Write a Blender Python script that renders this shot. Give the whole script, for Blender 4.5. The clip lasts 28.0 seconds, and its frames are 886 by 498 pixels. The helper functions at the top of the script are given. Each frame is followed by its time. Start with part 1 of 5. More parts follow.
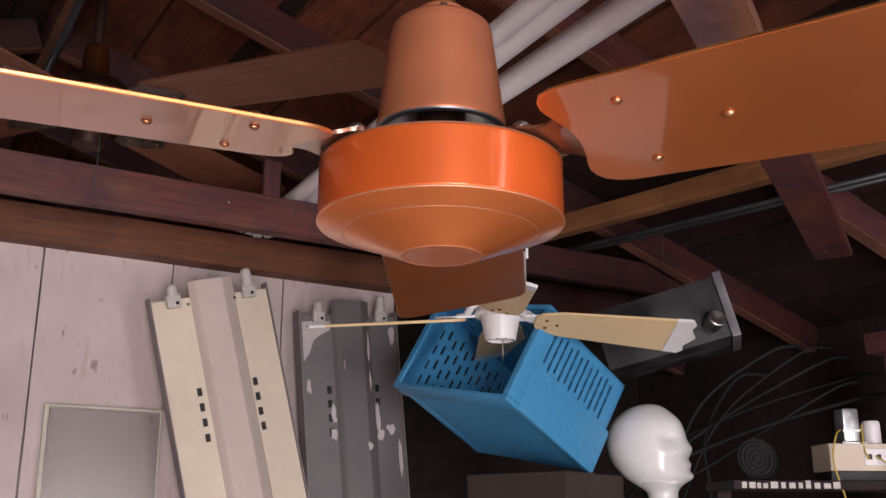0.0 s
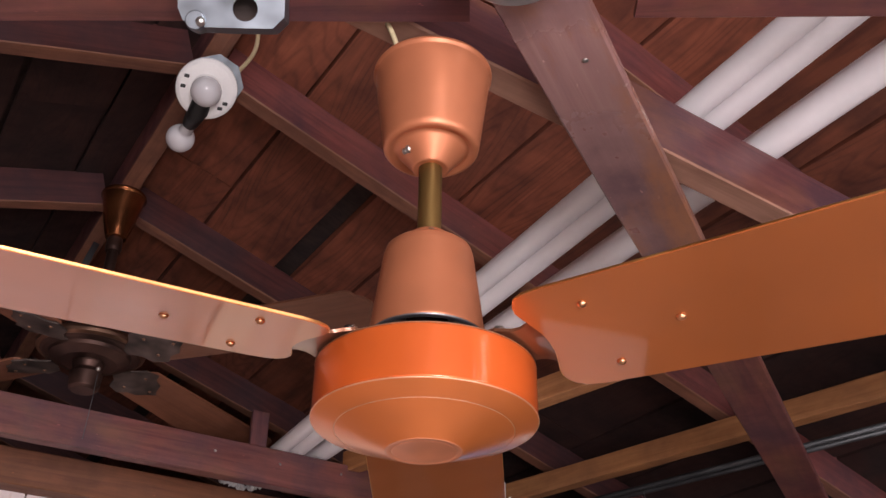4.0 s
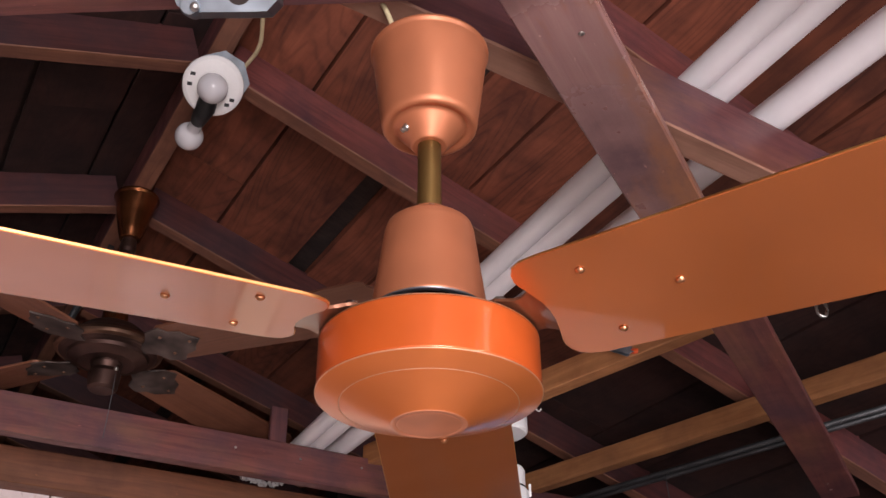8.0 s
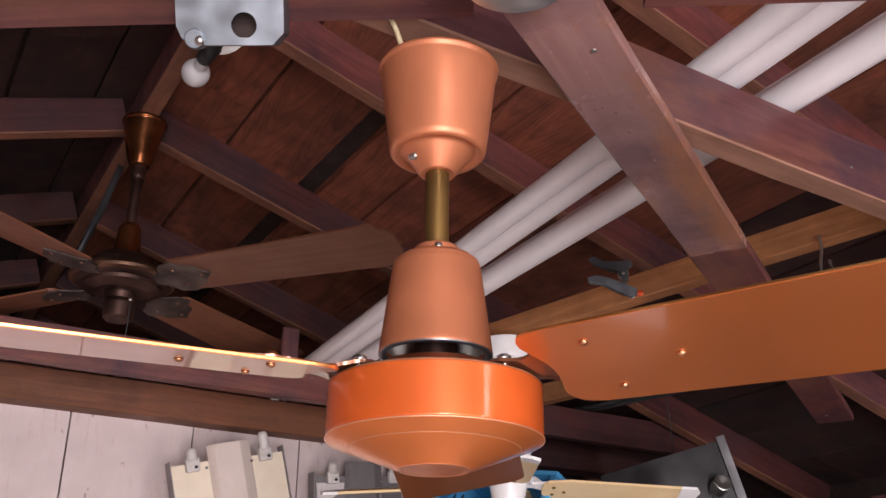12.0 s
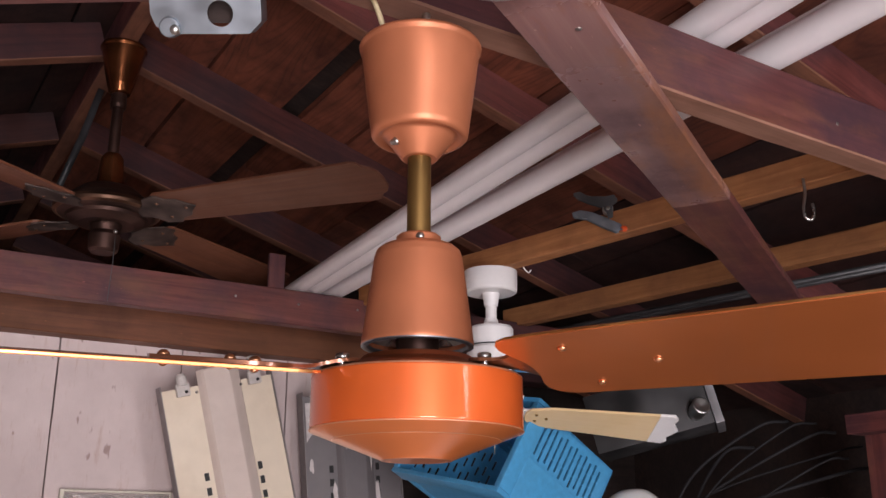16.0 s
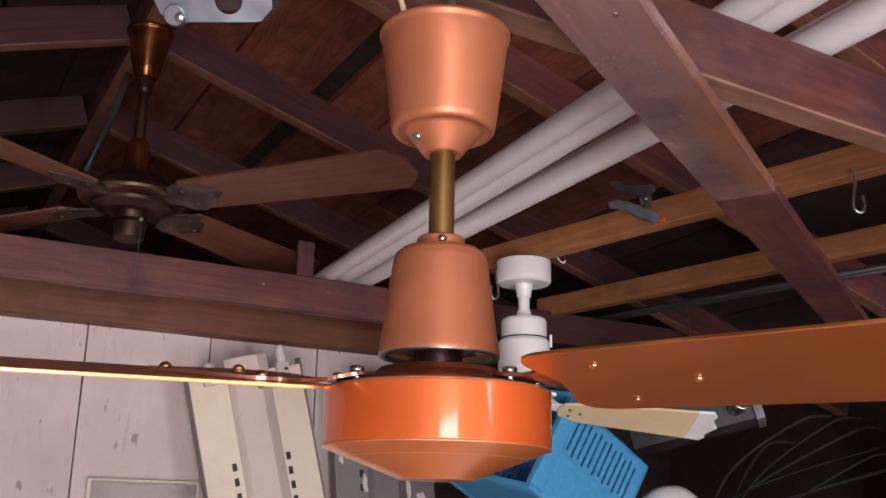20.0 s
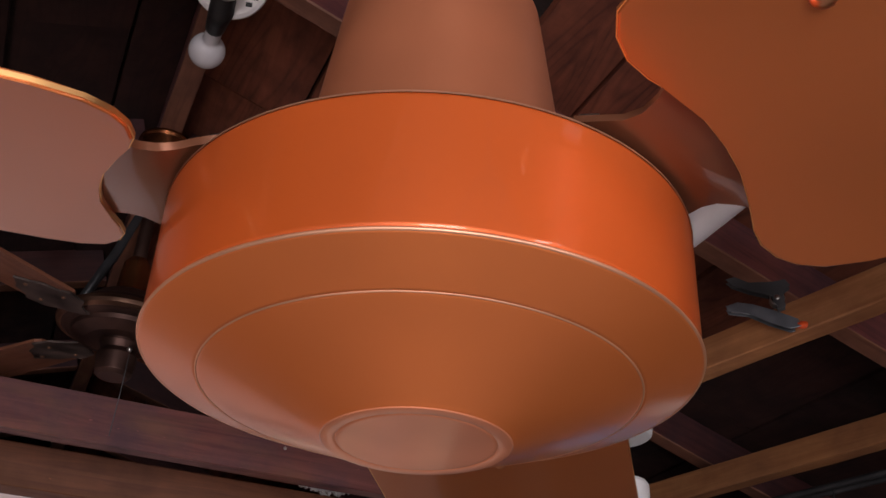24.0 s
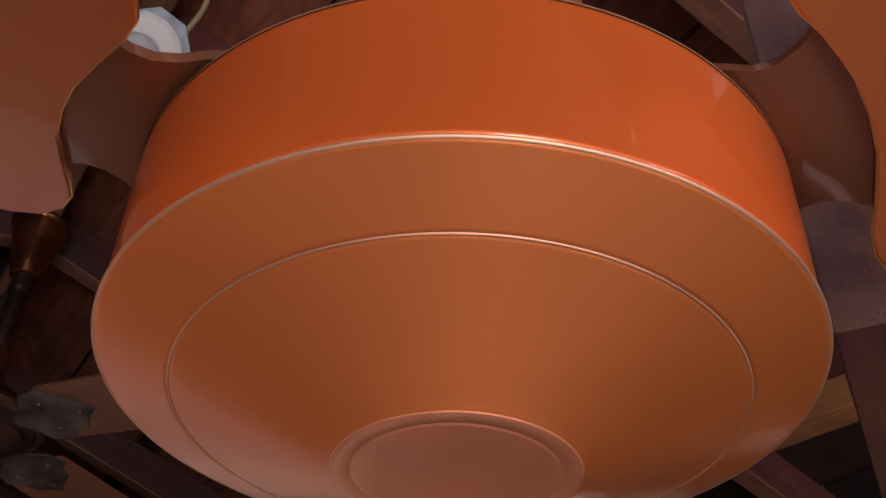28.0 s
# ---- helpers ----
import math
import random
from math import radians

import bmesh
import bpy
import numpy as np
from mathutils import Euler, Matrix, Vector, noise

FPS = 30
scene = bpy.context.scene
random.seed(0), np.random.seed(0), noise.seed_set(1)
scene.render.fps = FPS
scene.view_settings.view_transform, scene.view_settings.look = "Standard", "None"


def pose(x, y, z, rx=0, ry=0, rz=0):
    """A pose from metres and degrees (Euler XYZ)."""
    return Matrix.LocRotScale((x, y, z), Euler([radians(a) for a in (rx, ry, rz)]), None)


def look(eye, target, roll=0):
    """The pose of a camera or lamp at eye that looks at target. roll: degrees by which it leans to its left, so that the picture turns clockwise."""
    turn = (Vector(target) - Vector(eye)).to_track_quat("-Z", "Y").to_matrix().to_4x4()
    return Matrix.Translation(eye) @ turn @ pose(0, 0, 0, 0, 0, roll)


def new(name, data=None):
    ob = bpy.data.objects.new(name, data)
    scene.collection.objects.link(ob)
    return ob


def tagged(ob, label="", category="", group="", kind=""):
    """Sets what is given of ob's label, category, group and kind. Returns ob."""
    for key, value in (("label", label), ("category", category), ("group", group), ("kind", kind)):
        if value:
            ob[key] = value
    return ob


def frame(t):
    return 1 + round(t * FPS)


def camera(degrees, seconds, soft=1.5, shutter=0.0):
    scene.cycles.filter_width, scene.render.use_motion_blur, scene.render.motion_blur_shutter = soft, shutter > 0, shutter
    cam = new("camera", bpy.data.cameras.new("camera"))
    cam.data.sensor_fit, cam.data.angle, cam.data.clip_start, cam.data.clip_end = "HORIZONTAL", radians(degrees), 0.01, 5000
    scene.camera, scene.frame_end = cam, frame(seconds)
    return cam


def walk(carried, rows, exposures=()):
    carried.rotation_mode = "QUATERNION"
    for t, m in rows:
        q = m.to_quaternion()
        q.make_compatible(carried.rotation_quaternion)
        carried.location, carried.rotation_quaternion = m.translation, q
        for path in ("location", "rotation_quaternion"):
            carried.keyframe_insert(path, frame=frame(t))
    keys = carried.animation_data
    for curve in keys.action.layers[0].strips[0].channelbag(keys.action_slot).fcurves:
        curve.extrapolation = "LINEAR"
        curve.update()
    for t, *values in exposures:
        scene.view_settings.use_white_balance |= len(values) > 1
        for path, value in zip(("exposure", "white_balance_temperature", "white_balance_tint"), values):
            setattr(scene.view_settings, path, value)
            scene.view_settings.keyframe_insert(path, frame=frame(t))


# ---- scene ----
cam = camera(47.85, 28.0)
PATH = [
    (0, (-0.0004, -0.7585, 1.7981), (0.0053, 1.1701, 2.3275), 0.13),
    (0.5, (-0.0046, -0.7792, 1.8040), (0.0196, 1.1192, 2.4327), 0.15),
    (1, (-0.0033, -0.7914, 1.8110), (0.0389, 1.0772, 2.5227), 0.18),
    (1.5, (-0.0024, -0.8045, 1.8018), (0.0479, 1.0327, 2.5907), 0.02),
    (2, (-0.0041, -0.8098, 1.7862), (0.0466, 0.9982, 2.6397), 0.22),
    (2.5, (-0.0064, -0.8149, 1.7644), (0.0336, 0.9657, 2.6741), 0.40),
    (3, (-0.0039, -0.8265, 1.7395), (0.0201, 0.9309, 2.6939), 0.55),
    (3.5, (0.0017, -0.8210, 1.7238), (0.0232, 0.9108, 2.7238), 0.45),
    (4, (0.0014, -0.8092, 1.7094), (0.0271, 0.9001, 2.7474), 0.87),
    (4.5, (0.0060, -0.7966, 1.6878), (0.0216, 0.8796, 2.7789), 0.90),
    (6.5, (0.0205, -0.7429, 1.6824), (0.0273, 0.8996, 2.8235), -0.50),
    (7, (0.0181, -0.7442, 1.6794), (0.0198, 0.9029, 2.8139), -0.27),
    (7.5, (0.0168, -0.7632, 1.6791), (0.0114, 0.9051, 2.7821), -0.28),
    (8, (0.0193, -0.7986, 1.6892), (0.0055, 0.9111, 2.7268), -0.38),
    (8.5, (0.0183, -0.8375, 1.7045), (0.0171, 0.8941, 2.7053), -0.69),
    (9, (0.0214, -0.8570, 1.7239), (0.0093, 0.9023, 2.6749), -0.07),
    (9.5, (0.0183, -0.8788, 1.7430), (0.0059, 0.9016, 2.6541), -0.52),
    (10, (0.0282, -0.8842, 1.7591), (0.0004, 0.9066, 2.6492), -0.46),
    (10.5, (0.0283, -0.8931, 1.7796), (0.0154, 0.9160, 2.6323), -0.39),
    (11, (0.0269, -0.8900, 1.8049), (0.0080, 0.9306, 2.6326), -0.16),
    (11.5, (0.0232, -0.8920, 1.8232), (-0.0091, 0.9406, 2.6235), 0.22),
    (12, (0.0227, -0.8853, 1.8340), (-0.0119, 0.9535, 2.6200), 0.45),
    (12.5, (0.0252, -0.8800, 1.8466), (0.0024, 0.9670, 2.6136), 0.11),
    (14.5, (0.0270, -0.9079, 1.8866), (0.0136, 0.9708, 2.5722), 0.27),
    (15, (0.0235, -0.9148, 1.8932), (-0.0084, 0.9763, 2.5433), 0.51),
    (15.5, (0.0270, -0.9201, 1.9041), (0.0018, 0.9826, 2.5198), 0.31),
    (16, (0.0285, -0.9205, 1.9229), (0.0183, 0.9943, 2.5002), 0.17),
    (16.5, (0.0288, -0.9146, 1.9359), (0.0347, 1.0068, 2.4911), -0.05),
    (17, (0.0290, -0.9068, 1.9431), (0.0237, 1.0141, 2.5001), -0.17),
    (17.5, (0.0229, -0.9020, 1.9512), (0.0013, 1.0230, 2.4935), 0.44),
    (18, (0.0218, -0.8990, 1.9601), (-0.0065, 1.0317, 2.4809), 0.66),
    (18.5, (0.0225, -0.8944, 1.9654), (-0.0070, 1.0371, 2.4836), 0.92),
    (19, (0.0198, -0.8924, 1.9677), (-0.0080, 1.0390, 2.4864), 0.96),
    (19.5, (0.0204, -0.8852, 1.9659), (-0.0193, 1.0447, 2.4892), 0.94),
    (20, (0.0395, -0.8656, 1.9613), (-0.0441, 1.0589, 2.4991), 1.07),
    (20.5, (0.0830, -0.8301, 1.9482), (-0.1456, 1.0763, 2.5082), 1.87),
    (21, (0.0683, -0.7610, 1.9387), (-0.1698, 1.1322, 2.5380), 2.30),
    (21.5, (-0.0018, -0.6296, 1.9345), (-0.0961, 1.2639, 2.5714), 2.46),
    (23.5, (0.0301, -0.3443, 1.8948), (-0.0905, 1.4300, 2.8099), 1.55),
    (24, (0.0527, -0.3224, 1.8836), (-0.1957, 1.3789, 2.9052), 3.05),
    (24.5, (0.0411, -0.3152, 1.8558), (-0.1630, 1.3160, 2.9948), 2.65),
    (25, (0.0287, -0.3083, 1.8240), (-0.1137, 1.2426, 3.0788), 1.67),
    (25.5, (0.0306, -0.2820, 1.7923), (-0.1119, 1.1750, 3.1550), 2.21),
    (26, (0.0310, -0.2620, 1.7719), (-0.1085, 1.0712, 3.2562), 1.56),
    (26.5, (0.0246, -0.2399, 1.7635), (-0.1056, 1.0486, 3.2876), 1.96),
    (27, (0.0209, -0.2214, 1.8201), (-0.0981, 1.1527, 3.2684), 3.32),
    (27.5, (0.0102, -0.2262, 1.8635), (-0.0407, 1.2501, 3.2118), 2.09),
    (28, (-0.0080, -0.2383, 1.8829), (0.0073, 1.3179, 3.1391), 2.17),
]
walk(cam, [(t, look(eye, target, roll)) for t, eye, target, roll in PATH],
     [(0, 0.0), (2, 0.24), (3, 0.31), (6.5, 0.36), (9, 0.36), (12, 0.42), (16, 0.17), (19, 0.15), (21.5, 0.04), (23.5, -0.38), (24, -0.42), (25, -0.30), (26, -0.18), (27, -0.18), (27.5, -0.38), (28, -0.56)])

# ---- world, sun, large lights ----
GARAGE = Matrix.Rotation(radians(31.0), 4, "Z")      # garage axes: x across, y along the ridge

world = bpy.data.worlds.new("daylight")
scene.world = world
world.use_nodes = True
sky = world.node_tree.nodes.new("ShaderNodeTexSky")
sky.sky_type, sky.sun_disc = "NISHITA", False
sky.sun_elevation, sky.sun_rotation = radians(43), radians(180 - 31 - 6)
background = world.node_tree.nodes["Background"]
background.inputs["Strength"].default_value = 0.12
world.node_tree.links.new(sky.outputs["Color"], background.inputs["Color"])

sun = new("sun", bpy.data.lights.new("sun", "SUN"))
sun.data.energy, sun.data.angle, sun.data.color = 5.0, radians(0.6), (1.0, 0.95, 0.88)
sun.matrix_world = GARAGE @ look((0.4, -3.75, 3.5), (0, 0, 0))

# daylight in the two front openings: the half-open garage door and the narrow side door
for x, w, h, watts in ((-1.11, 1.10, 2.36, 138.0), (1.17, 0.34, 2.20, 40.0)):
    day = new("door_daylight", bpy.data.lights.new("door_daylight", "AREA"))
    day.data.shape, day.data.size, day.data.size_y = "RECTANGLE", w, h
    day.data.energy, day.data.color = watts, (1.0, 0.935, 0.975)
    day.matrix_world = GARAGE @ look((x, -3.42, 0.05 + h / 2), (x, 0.0, 0.05 + h / 2))


# ---- mesh helpers ----
def part(name, bm, material, parent, label=""):
    me = bpy.data.meshes.new(name)
    bm.normal_update()
    bm.to_mesh(me)
    bm.free()
    me.materials.append(material)
    ob = new(name, me)
    ob.parent = parent
    return tagged(ob, label)


def thing(name, m, label, category, group="", kind=""):
    ob = new(name)
    ob.empty_display_size = 0.05
    ob.matrix_world = m
    return tagged(ob, label, category, group, kind)


def solo(name, bm, material, m, label, category="", group="", kind=""):
    ob = part(name, bm, material, None)
    ob.matrix_world = m
    return tagged(ob, label, category, group, kind)


def smooth(bm, angle=35):
    for f in bm.faces:
        f.smooth = True
    for e in bm.edges:
        if len(e.link_faces) == 2 and e.calc_face_angle(0) > radians(angle):
            e.smooth = False
    return bm


def box(bm, lo, hi, bevel=0.0, m=None):
    x0, y0, z0 = lo
    x1, y1, z1 = hi
    vs = [bm.verts.new(p) for p in ((x0, y0, z0), (x1, y0, z0), (x1, y1, z0), (x0, y1, z0),
                                    (x0, y0, z1), (x1, y0, z1), (x1, y1, z1), (x0, y1, z1))]
    fs = [bm.faces.new([vs[i] for i in q]) for q in ((3, 2, 1, 0), (4, 5, 6, 7), (0, 1, 5, 4), (1, 2, 6, 5), (2, 3, 7, 6), (3, 0, 4, 7))]
    if bevel:
        es = list({e for f in fs for e in f.edges})
        r = bmesh.ops.bevel(bm, geom=es, offset=bevel, segments=2, affect="EDGES", profile=0.6)
        vs = list({v for f in r["faces"] for v in f.verts} | {v for v in vs if v.is_valid})
    if m is not None:
        for v in vs:
            v.co = m @ v.co
    return bm


def boxes(*rows, bevel=0.0):
    bm = bmesh.new()
    for lo, hi in rows:
        box(bm, lo, hi, bevel)
    return bm


def lathe(profile, seg=64, bm=None, m=None):
    """A solid of revolution round z from (radius, height) pairs."""
    bm = bm or bmesh.new()
    rings = []
    firm = [profile[0]]
    for (r0, z0), (r1, z1) in zip(profile, profile[1:]):
        d = math.hypot(r1 - r0, z1 - z0)
        if d > 0.006:                      # keep long straight runs straight in shading
            k = min(0.0009, 0.12 * d) / d
            firm += [(r0 + (r1 - r0) * f, z0 + (z1 - z0) * f) for f in (k, 1 - k)]
        firm.append((r1, z1))
    for r, z in firm:
        if r < 1e-6:
            ring = [bm.verts.new((0, 0, z))]
        else:
            ring = [bm.verts.new((r * math.cos(2 * math.pi * i / seg), r * math.sin(2 * math.pi * i / seg), z)) for i in range(seg)]
        rings.append(ring)
    for a, b in zip(rings, rings[1:]):
        if len(a) == 1 and len(b) == 1:
            continue
        for i in range(seg):
            j = (i + 1) % seg
            if len(a) == 1:
                bm.faces.new((a[0], b[j], b[i]))
            elif len(b) == 1:
                bm.faces.new((a[i], a[j], b[0]))
            else:
                bm.faces.new((a[i], a[j], b[j], b[i]))
    if m is not None:
        for ring in rings:
            for v in ring:
                v.co = m @ v.co
    return smooth(bm, 28)


def tube(points, radius, seg=10, bm=None, closed_ends=True):
    """A round bar along points; radius may be a list."""
    bm = bm or bmesh.new()
    pts = [Vector(p) for p in points]
    radii = radius if isinstance(radius, (list, tuple)) else [radius] * len(pts)
    rings, side = [], None
    for i, p in enumerate(pts):
        along = (pts[min(i + 1, len(pts) - 1)] - pts[max(i - 1, 0)]).normalized()
        if side is None:
            side = along.orthogonal().normalized()
        side = (side - along * side.dot(along)).normalized()
        up = along.cross(side)
        rings.append([bm.verts.new(p + radii[i] * (math.cos(2 * math.pi * k / seg) * side + math.sin(2 * math.pi * k / seg) * up)) for k in range(seg)])
    for a, b in zip(rings, rings[1:]):
        for k in range(seg):
            bm.faces.new((a[k], a[(k + 1) % seg], b[(k + 1) % seg], b[k]))
    if closed_ends:
        bm.faces.new(rings[0][::-1])
        bm.faces.new(rings[-1])
    return smooth(bm, 50)


def curve_points(ctrl, n=8):
    """A soft line through control points."""
    c = [Vector(p) for p in ctrl]
    c = [2 * c[0] - c[1]] + c + [2 * c[-1] - c[-2]]
    out = []
    for i in range(1, len(c) - 2):
        for k in range(n):
            t = k / n
            out.append(0.5 * (2 * c[i] + (c[i + 1] - c[i - 1]) * t + (2 * c[i - 1] - 5 * c[i] + 4 * c[i + 1] - c[i + 2]) * t * t
                              + (3 * c[i] - c[i - 1] - 3 * c[i + 1] + c[i + 2]) * t ** 3))
    out.append(c[-2])
    return out


def plate(outline, z0, z1, bevel=0.0, bm=None, m=None):
    """A flat piece with the given outline (counter-clockwise), from z0 to z1."""
    bm = bm or bmesh.new()
    low = [bm.verts.new((x, y, z0)) for x, y in outline]
    top = [bm.verts.new((x, y, z1)) for x, y in outline]
    fs = [bm.faces.new(low[::-1]), bm.faces.new(top)]
    n = len(outline)
    fs += [bm.faces.new((low[i], low[(i + 1) % n], top[(i + 1) % n], top[i])) for i in range(n)]
    vs = low + top
    if bevel:
        es = [e for f in fs[:2] for e in f.edges]
        r = bmesh.ops.bevel(bm, geom=es, offset=bevel, segments=2, affect="EDGES", profile=0.5)
        vs = list({v for f in r["faces"] for v in f.verts} | {v for v in vs if v.is_valid})
    if m is not None:
        for v in vs:
            v.co = m @ v.co
    return bm


def beam_mesh(length, width, height, wobble=0.0, seed=0, bevel=0.003):
    """A sawn timber along x, from x = 0, centred on y, z = 0 at its underside; slightly bowed and worn."""
    bm = bmesh.new()
    n = max(2, int(length / 0.12))
    rng = random.Random(seed)
    bow = [rng.uniform(-1, 1) * wobble for _ in range(4)]
    rings = []
    for i in range(n + 1):
        x = length * i / n
        s = i / n
        dy = bow[0] * math.sin(math.pi * s) + 0.3 * bow[1] * math.sin(7 * s)
        dz = bow[2] * math.sin(math.pi * s) + 0.3 * bow[3] * math.sin(9 * s)
        e = [rng.uniform(0, 0.0018) for _ in range(8)]
        w, b = width / 2, bevel
        pts = ((-w + e[0], b), (-w + b, e[1]), (w - b, e[2]), (w - e[3], b), (w - e[4], height - b), (w - b, height - e[5]), (-w + b, height - e[6]), (-w + e[7], height - b))
        rings.append([bm.verts.new((x, y + dy, z + dz)) for y, z in pts])
    for a, b_ in zip(rings, rings[1:]):
        for k in range(8):
            bm.faces.new((a[k], a[(k + 1) % 8], b_[(k + 1) % 8], b_[k]))
    bm.faces.new(rings[0][::-1])
    bm.faces.new(rings[-1])
    bmesh.ops.recalc_face_normals(bm, faces=bm.faces)
    return smooth(bm, 25)


def along(p, q):
    """The pose of a timber that runs from p to q (garage axes), its underside down."""
    p, q = Vector(p), Vector(q)
    x = (q - p).normalized()
    y = Vector((0, 0, 1)).cross(x).normalized()
    z = x.cross(y)
    return GARAGE @ Matrix(((x.x, y.x, z.x, p.x), (x.y, y.y, z.y, p.y), (x.z, y.z, z.z, p.z), (0, 0, 0, 1)))


def timber(name, p, q, width, height, material, label, wobble=0.002, seed=1, category="timber", kind="structure"):
    return solo(name, beam_mesh((Vector(q) - Vector(p)).length, width, height, wobble, seed), material, along(p, q), label, category, "", kind)


# ---- materials ----
def shader(name):
    mat = bpy.data.materials.new(name)
    mat.use_nodes = True
    nt = mat.node_tree
    return mat, nt, nt.nodes["Principled BSDF"]


def node(nt, kind, **values):
    n = nt.nodes.new(kind)
    for key, value in values.items():
        n.inputs[key].default_value = value
    return n


def ramp(nt, source, stops):
    r = nt.nodes.new("ShaderNodeValToRGB")
    while len(r.color_ramp.elements) < len(stops):
        r.color_ramp.elements.new(0.5)
    for e, (at, col) in zip(r.color_ramp.elements, stops):
        e.position, e.color = at, (*col, 1)
    nt.links.new(source, r.inputs["Fac"])
    return r.outputs["Color"]


def coords(nt, scale):
    c = nt.nodes.new("ShaderNodeTexCoord")
    m = nt.nodes.new("ShaderNodeMapping")
    m.inputs["Scale"].default_value = scale
    m.inputs["Location"].default_value = (3.71, 5.13, 2.37)
    nt.links.new(c.outputs["Object"], m.inputs["Vector"])
    return m.outputs["Vector"]


def mix(nt, a, b, fac, mode="MIX"):
    m = nt.nodes.new("ShaderNodeMix")
    m.data_type, m.blend_type = "RGBA", mode
    for sock, value in ((m.inputs[6], a), (m.inputs[7], b), (m.inputs[0], fac)):
        if hasattr(value, "is_output"):
            nt.links.new(value, sock)
        elif isinstance(value, (int, float)):
            sock.default_value = value
        else:
            sock.default_value = (*value, 1)
    return m.outputs[2]


def bump(nt, height, bsdf, strength=0.3, distance=0.002):
    b = nt.nodes.new("ShaderNodeBump")
    b.inputs["Strength"].default_value, b.inputs["Distance"].default_value = strength, distance
    nt.links.new(height, b.inputs["Height"])
    nt.links.new(b.outputs["Normal"], bsdf.inputs["Normal"])


def wood(name, dark, light, rough=0.6, stain=(0.02, 0.012, 0.012), stain_amount=0.5, per_island=False, grain=1.0, sheen=0.4, warm=None, warm_amount=0.6, contrast=0.18, stretch=(1.3, 22.0, 22.0), rings=0.0):
    """Sawn timber: long grain along x, darker streaks, stains; each piece a little different."""
    mat, nt, bsdf = shader(name)
    c = nt.nodes.new("ShaderNodeTexCoord")
    add = nt.nodes.new("ShaderNodeVectorMath")
    add.operation = "ADD"
    nt.links.new(c.outputs["Object"], add.inputs[0])
    if per_island:
        rnd = nt.nodes.new("ShaderNodeNewGeometry").outputs["Random Per Island"]
    else:
        rnd = nt.nodes.new("ShaderNodeObjectInfo").outputs["Random"]
    mul = nt.nodes.new("ShaderNodeVectorMath")
    mul.operation = "SCALE"
    mul.inputs[0].default_value = (13.0, 7.0, 5.0)
    nt.links.new(rnd, mul.inputs["Scale"])
    nt.links.new(mul.outputs["Vector"], add.inputs[1])
    m = nt.nodes.new("ShaderNodeMapping")
    m.inputs["Scale"].default_value = stretch
    nt.links.new(add.outputs["Vector"], m.inputs["Vector"])
    n1 = node(nt, "ShaderNodeTexNoise", Scale=2.2 * grain, Detail=7.0, Roughness=0.62, Distortion=1.2)
    nt.links.new(m.outputs["Vector"], n1.inputs["Vector"])
    n2 = node(nt, "ShaderNodeTexNoise", Scale=7.0, Detail=5.0, Roughness=0.6)
    nt.links.new(add.outputs["Vector"], n2.inputs["Vector"])
    fac = n1.outputs["Fac"]
    if rings:
        # flat-sawn grain: growth lines follow the contours of a long stretched noise
        mr = nt.nodes.new("ShaderNodeMapping")
        mr.inputs["Scale"].default_value = tuple(0.55 if v == min(stretch) else 4.2 for v in stretch)
        nt.links.new(add.outputs["Vector"], mr.inputs["Vector"])
        slow = node(nt, "ShaderNodeTexNoise", Scale=1.5, Detail=1.6, Roughness=0.42)
        nt.links.new(mr.outputs["Vector"], slow.inputs["Vector"])
        times = nt.nodes.new("ShaderNodeMath")
        times.operation = "MULTIPLY"
        times.inputs[1].default_value = 190.0
        nt.links.new(slow.outputs["Fac"], times.inputs[0])
        sine = nt.nodes.new("ShaderNodeMath")
        sine.operation = "SINE"
        nt.links.new(times.outputs[0], sine.inputs[0])
        lines = ramp(nt, sine.outputs[0], ((0.0, (0.62,) * 3), (0.6, (0.48,) * 3), (1.0, (0.14,) * 3)))
        fac = mix(nt, n1.outputs["Color"], lines, rings)
    col = ramp(nt, fac, ((0.5 - contrast, dark), (0.5 + contrast, light)))
    blot = ramp(nt, n2.outputs["Fac"], ((0.42, (0, 0, 0)), (0.66, (stain_amount,) * 3)))
    col = mix(nt, col, stain, blot)
    if warm:
        mw = nt.nodes.new("ShaderNodeMapping")
        mw.inputs["Scale"].default_value = (1.0, 3.0, 3.0)
        nt.links.new(add.outputs["Vector"], mw.inputs["Vector"])
        n3 = node(nt, "ShaderNodeTexNoise", Scale=3.4, Detail=6.0, Roughness=0.65)
        nt.links.new(mw.outputs["Vector"], n3.inputs["Vector"])
        col = mix(nt, col, warm, ramp(nt, n3.outputs["Fac"], ((0.48, (0, 0, 0)), (0.64, (warm_amount,) * 3))))
        n4 = node(nt, "ShaderNodeTexNoise", Scale=60.0, Detail=2.0)
        nt.links.new(mw.outputs["Vector"], n4.inputs["Vector"])
        col = mix(nt, col, tuple(min(1, 2.2 * v) for v in light), ramp(nt, n4.outputs["Fac"], ((0.74, (0, 0, 0)), (0.77, (0.35,) * 3))))
    hue = nt.nodes.new("ShaderNodeHueSaturation")
    rng = nt.nodes.new("ShaderNodeMapRange")
    rng.inputs["To Min"].default_value, rng.inputs["To Max"].default_value = 0.72, 1.28
    nt.links.new(rnd, rng.inputs["Value"])
    nt.links.new(rng.outputs["Result"], hue.inputs["Value"])
    nt.links.new(col, hue.inputs["Color"])
    nt.links.new(hue.outputs["Color"], bsdf.inputs["Base Color"])
